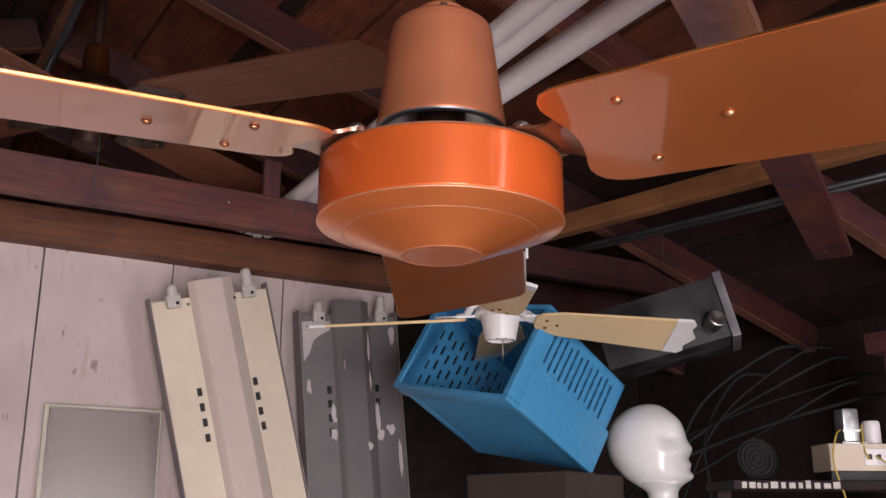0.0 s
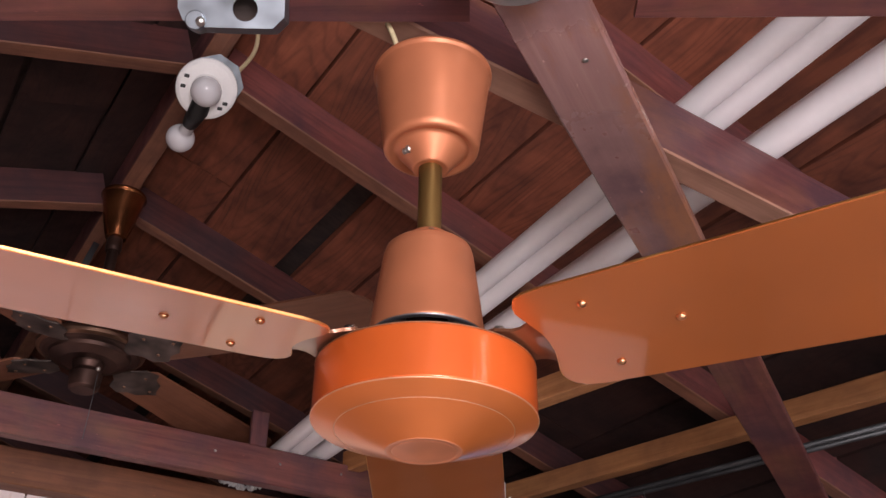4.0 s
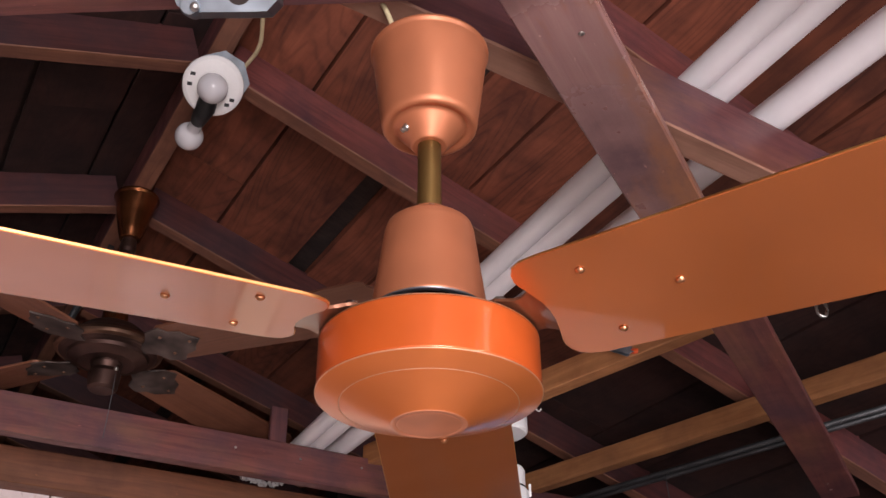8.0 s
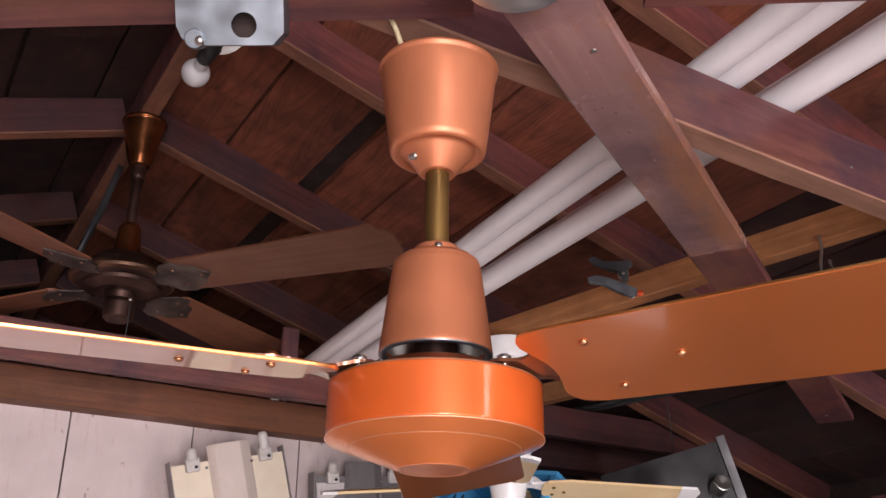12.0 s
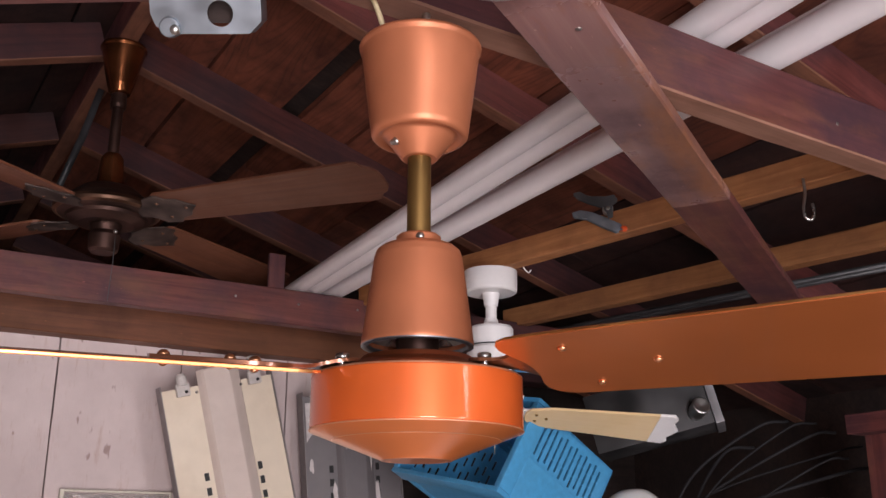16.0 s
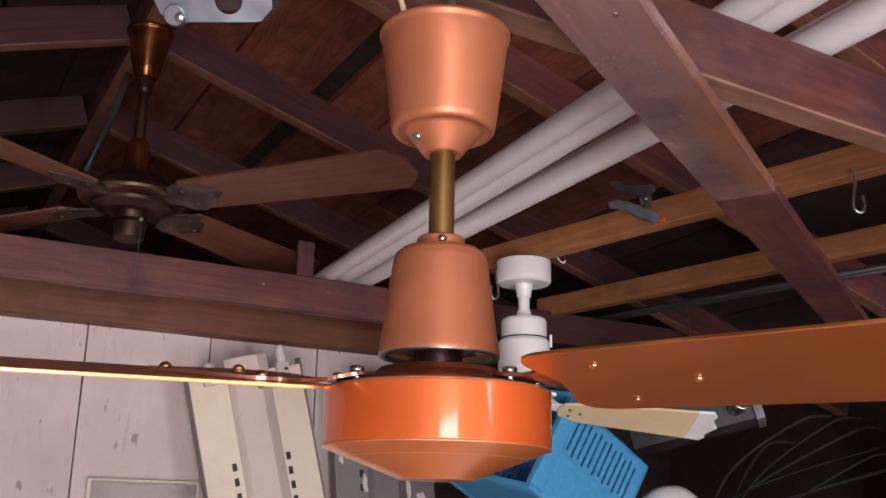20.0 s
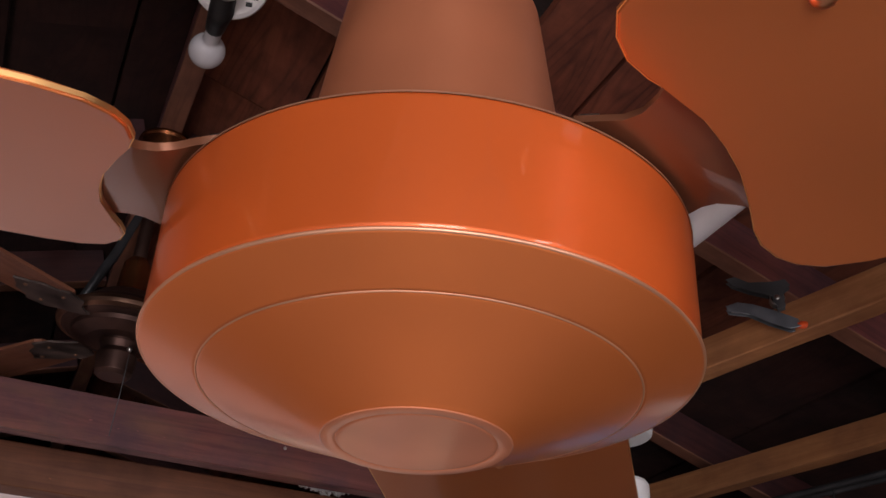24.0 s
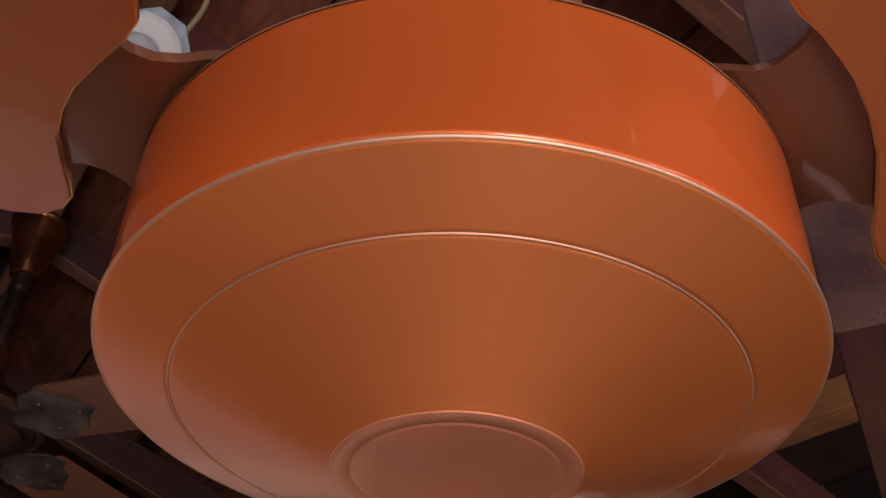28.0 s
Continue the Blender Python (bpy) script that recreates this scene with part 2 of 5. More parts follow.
    rr = ramp(nt, n2.outputs["Fac"], ((0.3, (rough - 0.14,) * 3), (0.7, (rough + 0.16,) * 3)))
    nt.links.new(rr, bsdf.inputs["Roughness"])
    bsdf.inputs["Specular IOR Level"].default_value = sheen
    bump(nt, n1.outputs["Fac"], bsdf, 0.35, 0.0015)
    return mat


def metal(name, base, rough=0.35, metallic=1.0, coat=0.0, coat_rough=0.05, speck=0.06, scale=18.0, brushed=False, anis=0.0, spec=0.5):
    """Metal or metallic lacquer with faint smudges, dust and fine relief."""
    mat, nt, bsdf = shader(name)
    v = coords(nt, (1, 1, 1))
    n1 = node(nt, "ShaderNodeTexNoise", Scale=scale, Detail=1.5, Roughness=0.5)
    nt.links.new(v, n1.inputs["Vector"])
    lo = tuple(b * (1 - 2.2 * speck) for b in base)
    hi = tuple(min(1, b * (1 + 1.2 * speck)) for b in base)
    nt.links.new(ramp(nt, n1.outputs["Fac"], ((0.3, lo), (0.7, hi))), bsdf.inputs["Base Color"])
    if coat:
        bsdf.inputs["Roughness"].default_value = rough
    else:
        nt.links.new(ramp(nt, n1.outputs["Fac"], ((0.3, (rough * 0.85,) * 3), (0.75, (min(1, rough * 1.25),) * 3))), bsdf.inputs["Roughness"])
    bsdf.inputs["Metallic"].default_value = metallic
    bsdf.inputs["Specular IOR Level"].default_value = spec
    bsdf.inputs["Coat Weight"].default_value = coat
    bsdf.inputs["Coat Roughness"].default_value = coat_rough
    bsdf.inputs["Anisotropic"].default_value = anis
    return mat


def paint(name, base, rough=0.5, dirt=(0.2, 0.17, 0.15), dirt_amount=0.35, scale=6.0, chips=None, spec=0.5, mottle=0.08, chip_scale=(1, 1, 1)):
    """Painted or moulded surface with grime and, if wanted, chips that show another colour."""
    mat, nt, bsdf = shader(name)
    v = coords(nt, (1, 1, 1))
    n1 = node(nt, "ShaderNodeTexNoise", Scale=scale, Detail=8.0, Roughness=0.65)
    n2 = node(nt, "ShaderNodeTexNoise", Scale=scale * 9, Detail=4.0)
    nt.links.new(v, n1.inputs["Vector"])
    nt.links.new(v, n2.inputs["Vector"])
    f = ramp(nt, n1.outputs["Fac"], ((0.45, (0, 0, 0)), (0.75, (dirt_amount,) * 3)))
    col = mix(nt, base, dirt, f)
    g = ramp(nt, n2.outputs["Fac"], ((0.3, (1 - 1.4 * mottle,) * 3), (0.7, (1 + 0.4 * mottle,) * 3)))
    col = mix(nt, col, g, 1.0, "MULTIPLY")
    if chips:
        n3 = node(nt, "ShaderNodeTexNoise", Scale=scale * 1.6, Detail=3.0, Roughness=0.5)
        nt.links.new(coords(nt, chip_scale), n3.inputs["Vector"])
        col = mix(nt, col, chips, ramp(nt, n3.outputs["Fac"], ((0.60, (0, 0, 0)), (0.61, (1, 1, 1)))))
    nt.links.new(col, bsdf.inputs["Base Color"])
    bsdf.inputs["Roughness"].default_value = rough
    bsdf.inputs["Specular IOR Level"].default_value = spec
    bump(nt, n2.outputs["Fac"], bsdf, 1.2 * mottle, 0.0006)
    return mat


timber_old = wood("old_redwood", (0.088, 0.023, 0.022), (0.19, 0.056, 0.049), 0.56, (0.035, 0.020, 0.030), 0.6, warm=(0.13, 0.045, 0.035), warm_amount=0.45)
# darker redwood copy: shade of west slope and far corner put into colour
timber_shade = wood("tarred_old_redwood", (0.040, 0.011, 0.011), (0.088, 0.026, 0.024), 0.58, (0.025, 0.014, 0.020), 0.6)
timber_tie = wood("tie_redwood", (0.100, 0.029, 0.028), (0.20, 0.067, 0.056), 0.48, (0.05, 0.028, 0.042), 0.65, warm=(0.19, 0.085, 0.045), warm_amount=0.5)
timber_dark_tie = wood("stained_tie_redwood", (0.062, 0.022, 0.025), (0.130, 0.048, 0.047), 0.42, (0.04, 0.022, 0.034), 0.65, warm=(0.20, 0.080, 0.04), warm_amount=0.55)
# lighter redwood: floor light on the tie beam's underside, painted in
timber_bounce = wood("bare_redwood", (0.19, 0.092, 0.062), (0.31, 0.162, 0.115), 0.55, (0.15, 0.07, 0.045), 0.5)
timber_brace = wood("brace_redwood", (0.25, 0.125, 0.118), (0.42, 0.240, 0.22), 0.30, (0.105, 0.048, 0.058), 0.85, sheen=0.9, warm=(0.36, 0.145, 0.062), warm_amount=0.8, contrast=0.36)
# paler wood for undersides: light thrown up by the floor, put into colour
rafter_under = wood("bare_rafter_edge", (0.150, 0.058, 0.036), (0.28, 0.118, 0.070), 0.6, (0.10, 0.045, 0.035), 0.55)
timber_pale = wood("yellow_fir", (0.25, 0.098, 0.037), (0.41, 0.185, 0.077), 0.55, (0.16, 0.065, 0.03), 0.6)
timber_plate = wood("brown_fir", (0.14, 0.043, 0.020), (0.245, 0.088, 0.039), 0.6, (0.07, 0.032, 0.02), 0.55, warm=(0.20, 0.075, 0.03), warm_amount=0.5)
deck_wood = wood("roof_boards", (0.066, 0.0175, 0.012), (0.325, 0.100, 0.053), 0.7, (0.040, 0.013, 0.011), 0.5, per_island=True, grain=0.9, contrast=0.22, stretch=(12.0, 1.1, 12.0), rings=0.17)
# darker roof board copy: shade of west slope and east eave in colour
deck_shade = wood("tarred_old_roof_boards", (0.016, 0.006, 0.006), (0.055, 0.020, 0.015), 0.75, (0.012, 0.007, 0.007), 0.75, per_island=True, grain=0.9, contrast=0.26, stretch=(12.0, 1.1, 12.0), rings=0.25)
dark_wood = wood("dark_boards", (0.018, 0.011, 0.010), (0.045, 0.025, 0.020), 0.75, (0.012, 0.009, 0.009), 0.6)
blade_wood = wood("walnut_blade", (0.15, 0.054, 0.030), (0.23, 0.088, 0.048), 0.5, (0.15, 0.06, 0.035), 0.3)
maple = wood("maple_blade", (0.73, 0.53, 0.285), (0.79, 0.59, 0.325), 0.42, (0.60, 0.40, 0.18), 0.25, contrast=0.34)

orange = metal("orange_lacquer", (0.75, 0.137, 0.024), 0.42, 0.40, 0.75, 0.06, 0.05, 14)
# base lighter than the band's: stronger light on the cone put into colour
orange_cone = metal("spun_orange_lacquer", (0.95, 0.265, 0.072), 0.38, 0.62, 0.65, 0.16, 0.04, 14, anis=0.62)
spun = orange_cone.node_tree.nodes.new("ShaderNodeTangent")
spun.direction_type, spun.axis = "RADIAL", "Z"
orange_cone.node_tree.nodes["Principled BSDF"].inputs["Anisotropic Rotation"].default_value = 0.25      # turned grooves spread the light along the radius
orange_cone.node_tree.links.new(spun.outputs["Tangent"], orange_cone.node_tree.nodes["Principled BSDF"].inputs["Tangent"])
# paler base stands in for the bright floor mirrored in the end disc
orange_matt = metal("worn_orange_lacquer", (0.84, 0.30, 0.15), 0.42, 0.45, 0.75, 0.10, 0.05, 30)
copper_satin = metal("satin_copper_paint", (0.61, 0.212, 0.102), 0.44, 0.5, 0.10, 0.3, 0.05, 20)
pale_edge = metal("pale_worn_edge", (0.88, 0.47, 0.29), 0.45, 0.8, 0.0, 0.1)
gold_edge = metal("bare_golden_edge", (1.0, 0.56, 0.22), 0.38, 1.0, 0.0, 0.1)
plate_copper = metal("dull_copper_plate", (0.45, 0.14, 0.055), 0.35, 0.9, 0.2, 0.1)
blade_lacquer = metal("copper_blade_lacquer", (0.60, 0.176, 0.050), 0.30, 0.55, 0.75, 0.05, 0.04, 9)
# sheet metal blades are slightly wavy
wavy = blade_lacquer.node_tree
wave_n = node(wavy, "ShaderNodeTexNoise", Scale=7.0, Detail=0.4)
wavy.links.new(coords(wavy, (1, 1, 1)), wave_n.inputs["Vector"])
bump(wavy, wave_n.outputs["Fac"], wavy.nodes["Principled BSDF"], 0.7, 0.008)
arm_brown = metal("brown_arm_enamel", (0.25, 0.095, 0.048), 0.28, 0.55, 0.9, 0.05)
bend = arm_brown.node_tree
bend_n = node(bend, "ShaderNodeTexNoise", Scale=16.0, Detail=0.5)
bend.links.new(coords(bend, (1, 1, 1)), bend_n.inputs["Vector"])
bump(bend, bend_n.outputs["Fac"], bend.nodes["Principled BSDF"], 0.9, 0.007)
brass_old = metal("aged_brass", (0.28, 0.165, 0.055), 0.42, 0.85, 0.0, 0.1, 0.12)
steel = metal("zinc_steel", (0.62, 0.62, 0.60), 0.30, 1.0, 0.0, 0.1, 0.1)
galvanised = metal("galvanised_box", (0.25, 0.28, 0.315), 0.36, 0.9, 0.0, 0.1, 0.12, 40)
bright_zinc = metal("bright_zinc", (0.62, 0.64, 0.64), 0.34, 0.85, 0.0, 0.1, 0.15, 40)
gold_rivet = metal("gold_rivet", (0.82, 0.42, 0.23), 0.34, 1.0)
black_iron = metal("black_iron", (0.02, 0.018, 0.018), 0.5, 0.4)
antique_copper = metal("antique_copper", (0.26, 0.088, 0.034), 0.22, 0.9, 0.0, 0.1, 0.25, 16)
antique_dark = metal("antique_bronze", (0.085, 0.045, 0.036), 0.45, 0.8, 0.0, 0.1, 0.25, 16)
iron_grey = metal("greyed_bronze", (0.115, 0.085, 0.075), 0.55, 0.6, 0.0, 0.1, 0.35, 22)
antique_ring = metal("rubbed_bronze", (0.22, 0.12, 0.08), 0.36, 0.9, 0.0, 0.1, 0.25, 16)
shed_steel = metal("dull_dark_sheet_metal", (0.060, 0.058, 0.060), 0.6, 0.5, 0.0, 0.1, 0.3, 10)
cabinet_grey = metal("worn_grey_panel", (0.21, 0.205, 0.215), 0.45, 0.5, 0.0, 0.1, 0.3, 10)
strap_grey = metal("dull_strap_steel", (0.085, 0.085, 0.092), 0.5, 0.5, 0.0, 0.1, 0.3, 10)
grey_steel = metal("grey_sheet_metal", (0.10, 0.10, 0.105), 0.5, 0.6, 0.0, 0.1, 0.2, 10)

white_enamel = paint("white_enamel", (0.93, 0.89, 0.91), 0.30, (0.6, 0.54, 0.52), 0.06, 4.0, mottle=0.015)
cream_enamel = paint("cream_enamel", (0.76, 0.655, 0.52), 0.45, (0.52, 0.38, 0.24), 0.45, 3.2, mottle=0.03)
cream_ridge = paint("pinkish_cream_enamel", (0.66, 0.555, 0.50), 0.45, (0.45, 0.35, 0.29), 0.40, 3.0, mottle=0.03)
# dark base holds the side flanges' shade as well as their grime
flange_grey = paint("dirty_flange_enamel", (0.27, 0.235, 0.235), 0.6, (0.12, 0.10, 0.10), 0.5, 9.0)
chip_white = paint("flaked_undercoat", (0.60, 0.545, 0.535), 0.6, (0.40, 0.35, 0.33), 0.5, 14.0)
grey_enamel = paint("grey_enamel", (0.165, 0.150, 0.155), 0.5, (0.24, 0.21, 0.20), 0.4, 4.0, mottle=0.04)
frame_tan = paint("pale_window_frame", (0.62, 0.58, 0.48), 0.4, (0.35, 0.3, 0.22), 0.4, 14.0)
socket_grey = paint("dusty_socket_plastic", (0.62, 0.57, 0.54), 0.5, (0.3, 0.25, 0.22), 0.5, 25.0)
fan_white = paint("white_fan_enamel", (0.84, 0.82, 0.82), 0.30, (0.6, 0.55, 0.5), 0.06, 12.0, mottle=0.015)
porcelain = paint("white_porcelain", (0.80, 0.77, 0.76), 0.18, (0.5, 0.45, 0.4), 0.1, 20.0, mottle=0.02)
foam = paint("white_foam", (0.88, 0.87, 0.85), 0.20, (0.7, 0.68, 0.64), 0.05, 10.0, mottle=0.02)
blue_plastic = paint("blue_plastic", (0.068, 0.32, 0.60), 0.36, (0.10, 0.30, 0.50), 0.3, 8.0)
black_plastic = paint("black_plastic", (0.012, 0.012, 0.013), 0.45, (0.05, 0.045, 0.04), 0.3, 20.0)
red_plastic = paint("red_orange_plastic", (0.80, 0.10, 0.02), 0.4, (0.5, 0.1, 0.05), 0.2, 30.0)
cable_tan = paint("tan_cable", (0.56, 0.46, 0.28), 0.5, (0.3, 0.22, 0.12), 0.3, 30.0)
cable_dark = paint("dark_cable", (0.020, 0.018, 0.021), 0.7, (0.04, 0.035, 0.035), 0.3, 30.0, spec=0.35)
cable_yellow = paint("yellow_cable", (0.62, 0.44, 0.08), 0.45, (0.4, 0.3, 0.1), 0.2, 30.0)
concrete = paint("concrete", (0.56, 0.51, 0.48), 0.85, (0.36, 0.32, 0.30), 0.5, 1.3)
plaster = paint("old_wall_boards", (0.30, 0.24, 0.22), 0.8, (0.14, 0.10, 0.09), 0.6, 1.5)
driveway = paint("pale_driveway", (0.52, 0.49, 0.46), 0.85, (0.36, 0.33, 0.30), 0.5, 0.8)
hardboard = paint("brown_hardboard", (0.20, 0.105, 0.055), 0.6, (0.10, 0.05, 0.03), 0.5, 3.0)
carton = paint("brown_carton", (0.052, 0.036, 0.028), 0.8, (0.03, 0.02, 0.015), 0.5, 6.0)

# painted wall boards: uneven pinkish white, brown streaks and rusty spots, worn edges
white_wall, wall_nt, wall_bsdf = shader("pink_white_wall_paint")
wall_c = coords(wall_nt, (1, 1, 1))
wall_long = coords(wall_nt, (1.6, 9.0, 9.0))
wall_streak = coords(wall_nt, (0.9, 2.6, 2.6))
wall_n1 = node(wall_nt, "ShaderNodeTexNoise", Scale=3.0, Detail=8.0, Roughness=0.65)
wall_n2 = node(wall_nt, "ShaderNodeTexNoise", Scale=5.5, Detail=7.0, Roughness=0.7)
wall_n3 = node(wall_nt, "ShaderNodeTexNoise", Scale=16.0, Detail=3.0, Roughness=0.5)
wall_n4 = node(wall_nt, "ShaderNodeTexNoise", Scale=55.0, Detail=3.0)
for n, v in ((wall_n1, wall_c), (wall_n2, wall_long), (wall_n3, wall_streak), (wall_n4, wall_long)):
    wall_nt.links.new(v, n.inputs["Vector"])
col = ramp(wall_nt, wall_n1.outputs["Fac"], ((0.3, (0.50, 0.405, 0.395)), (0.68, (0.65, 0.540, 0.525))))
col = mix(wall_nt, col, (0.40, 0.25, 0.19), ramp(wall_nt, wall_n2.outputs["Fac"], ((0.56, (0, 0, 0)), (0.74, (0.55,) * 3))))
col = mix(wall_nt, col, (0.24, 0.14, 0.12), ramp(wall_nt, wall_n3.outputs["Fac"], ((0.665, (0, 0, 0)), (0.71, (0.72,) * 3))))
wall_nt.links.new(col, wall_bsdf.inputs["Base Color"])
wall_bsdf.inputs["Roughness"].default_value = 0.62
bump(wall_nt, wall_n4.outputs["Fac"], wall_bsdf, 0.25, 0.001)

glass_mat, glass_nt, glass_bsdf = shader("dusty_glass")
glass_bsdf.inputs["Base Color"].default_value = (0.82, 0.79, 0.78, 1)
glass_bsdf.inputs["Transmission Weight"].default_value = 0.85
glass_bsdf.inputs["IOR"].default_value = 1.45
glass_bsdf.inputs["Roughness"].default_value = 0.20
lint = paint("pale_lint", (0.52, 0.50, 0.50), 0.9, (0.3, 0.27, 0.26), 0.5, 40.0)
bulb_mat, bulb_nt, bulb_bsdf = shader("frosted_bulb")
bulb_bsdf.inputs["Base Color"].default_value = (0.66, 0.64, 0.66, 1)
bulb_bsdf.inputs["Roughness"].default_value = 0.09
bulb_bsdf.inputs["Coat Weight"].default_value = 0.6
bulb_bsdf.inputs["Subsurface Weight"].default_value = 0.3
bulb_bsdf.inputs["Subsurface Radius"].default_value = (0.02, 0.02, 0.02)

# ---- the large structure ----
WALL_Y, SIDE_X, EAST_X, FRONT_Y, EAVE = 1.82, 2.05, 2.33, -3.45, 2.43
RIDGE_Z, SLOPE = 3.055, math.tan(radians(17.5))

solo("floor", boxes(((-SIDE_X - 0.1, FRONT_Y - 0.1, -0.12), (EAST_X + 0.1, 4.3, 0.0))), concrete, GARAGE, "grey stained concrete garage floor", "floor", "", "structure")
solo("ground", boxes(((-300, -300, -0.4), (300, 300, -0.125))), driveway, GARAGE, "pale sunlit driveway and ground outside", "ground", "", "structure")
solo("wall_west", boxes(((-SIDE_X - 0.1, FRONT_Y, 0), (-SIDE_X, 4.25, EAVE + 0.09))), plaster, GARAGE, "dim brown boarded side wall", "wall", "", "structure")
# added wall, its near-black boards standing in for the corner's darkness
solo("wall_east", boxes(((EAST_X, FRONT_Y, 0), (EAST_X + 0.1, 4.25, 2.435))), dark_wood, GARAGE, "near-black side wall added for the dark corner", "wall", "", "structure")
solo("wall_south", boxes(((-SIDE_X - 0.1, FRONT_Y - 0.1, 0), (-1.72, FRONT_Y, 3.25)), ((-0.5, FRONT_Y - 0.1, 0), (0.97, FRONT_Y, 3.2)), ((1.37, FRONT_Y - 0.1, 0), (EAST_X + 0.1, FRONT_Y, 3.2)),
                         ((-1.72, FRONT_Y - 0.1, 2.46), (-0.5, FRONT_Y, 3.25)), ((0.97, FRONT_Y - 0.1, 2.30), (1.37, FRONT_Y, 3.2))), plaster, GARAGE, "front wall with the open garage doorway and side door", "wall", "", "structure")
# added walls; near-black colour stands in for unlit depth past the painted wall
solo("wall_northeast", boxes(((0.98, 2.35, 0), (EAST_X, 2.45, EAVE + 0.4))), dark_wood, GARAGE, "near-black back wall added for the dark corner", "wall", "", "structure")
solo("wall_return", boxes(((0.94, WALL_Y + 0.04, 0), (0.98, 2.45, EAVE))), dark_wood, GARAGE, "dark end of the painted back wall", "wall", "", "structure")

# back wall of wide painted boards, one by one
wall = thing("wall_north", GARAGE, "old pinkish white painted board wall with dark seams", "wall", "", "structure")
part("backing", boxes(((-SIDE_X, WALL_Y + 0.022, 0), (0.94, WALL_Y + 0.04, EAVE))), plaster, wall)
# unseen panel added so the left blade reflects something dark, not white wall
part("wainscot", boxes(((-SIDE_X, WALL_Y - 0.014, 0), (0.94, WALL_Y - 0.0045, 1.42)), bevel=0.002), hardboard, wall, "unseen brown panel added for the blade reflections")
edges = [-SIDE_X, -1.45, -0.98, -0.5, -0.013, 0.30, 0.60, 0.94]
for n, (x0, x1) in enumerate(zip(edges, edges[1:])):
    bm = beam_mesh(EAVE + 0.05, x1 - x0 - (0.003 if n in (3, 4) else 0.0015), 0.02, 0.0022, 40 + n, 0.0008)
    ob = part("board", bm, white_wall, wall)
    ob.matrix_local = Matrix(((0, 1, 0, (x0 + x1) / 2), (0, 0, 1, WALL_Y + 0.001 * (n % 3)), (1, 0, 0, 0), (0, 0, 0, 1)))

# roof: ridge, rafters, sheathing boards
ridge = timber("ridge_beam", (-0.015, FRONT_Y, RIDGE_Z + 0.004), (-0.015, 4.2, RIDGE_Z + 0.004), 0.045, 0.13, timber_old, "dark reddish ridge beam under the roof", seed=3, category="beam")
# ridge underside coloured paler in place of floor bounce
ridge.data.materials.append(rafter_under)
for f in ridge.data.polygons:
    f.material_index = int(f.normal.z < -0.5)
for n, y in enumerate((-2.72, -2.12, -1.52, -0.92, -0.32, 0.285, 0.885, 1.485, 2.085, 2.685, 3.285, 3.885)):
    for side in (-1, 1):
        # west and far rafters use the copy with shade in its colour
        rafter = timber("rafter", (-0.015 + side * 0.024, y, RIDGE_Z), (side * (2.25 if side < 0 else 2.30), y, RIDGE_Z - (2.235 if side < 0 else 2.285) * SLOPE), 0.042, 0.092, timber_shade if side < 0 or y > 1.4 else timber_old,
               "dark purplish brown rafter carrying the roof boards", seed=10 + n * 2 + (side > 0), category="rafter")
        # downward faces carry the floor's bounced light as colour
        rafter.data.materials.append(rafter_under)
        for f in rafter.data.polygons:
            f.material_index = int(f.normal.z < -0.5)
bm = bmesh.new()
rng = random.Random(5)
c, s = math.cos(radians(17.5)), math.sin(radians(17.5))
# boards run along the ridge; one joint on the east slope stands wide open
DECK_EAST = ((0.0, 0.226), (0.234, 0.441), (0.498, 0.632), (0.641, 0.838), (0.843, 1.040), (1.049, 1.244), (1.248, 1.445), (1.452, 1.650), (1.655, 1.852), (1.860, 2.056), (2.060, 2.258), (2.263, 2.46))
DECK_WEST = ((0.0, 0.118), (0.125, 0.318), (0.330, 0.524), (0.529, 0.724), (0.736, 0.930), (0.934, 1.130), (1.140, 1.335), (1.340, 1.536), (1.548, 1.742), (1.747, 1.944), (1.952, 2.148), (2.152, 2.40))
for side, rows in ((-1, DECK_WEST), (1, DECK_EAST)):
    m = Matrix(((0, side * c, 0, -0.015), (1, 0, 0, 0), (0, -s, 1, RIDGE_Z + 0.098), (0, 0, 0, 1)))
    for u0, u1 in rows:
        y0 = FRONT_Y - 0.2 - rng.uniform(0, 1.5)
        while y0 < 4.2:
            y1 = min(4.25, y0 + rng.uniform(2.0, 3.6))
            lift = rng.uniform(0, 0.004)
            first = len(bm.faces)
            n = 9
            wave = [rng.uniform(-0.0016, 0.0016) for _ in range(2 * n + 2)]
            low, high = [], []
            for k in range(n + 1):
                y = y0 + 0.002 + (y1 - y0 - 0.004) * k / n
                ua, ub = u0 + wave[2 * k], u1 + wave[2 * k + 1]
                low.append([bm.verts.new(m @ Vector(p)) for p in ((y, ua, lift), (y, ub, lift))])
                high.append([bm.verts.new(m @ Vector(p)) for p in ((y, ua, 0.020 + lift), (y, ub, 0.020 + lift))])
            for k in range(n):
                for q in ((low[k][0], low[k][1], low[k + 1][1], low[k + 1][0]), (high[k][0], high[k + 1][0], high[k + 1][1], high[k][1]),
                          (low[k][0], low[k + 1][0], high[k + 1][0], high[k][0]), (low[k][1], high[k][1], high[k + 1][1], low[k + 1][1])):
                    bm.faces.new(q)
            for k in (0, n):
                bm.faces.new((low[k][0], high[k][0], high[k][1], low[k][1]))
            bm.faces.ensure_lookup_table()
            # west slope and east eave boards take the painted-in shade
            for f in bm.faces[first:]:
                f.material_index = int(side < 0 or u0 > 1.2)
            y0 = y1
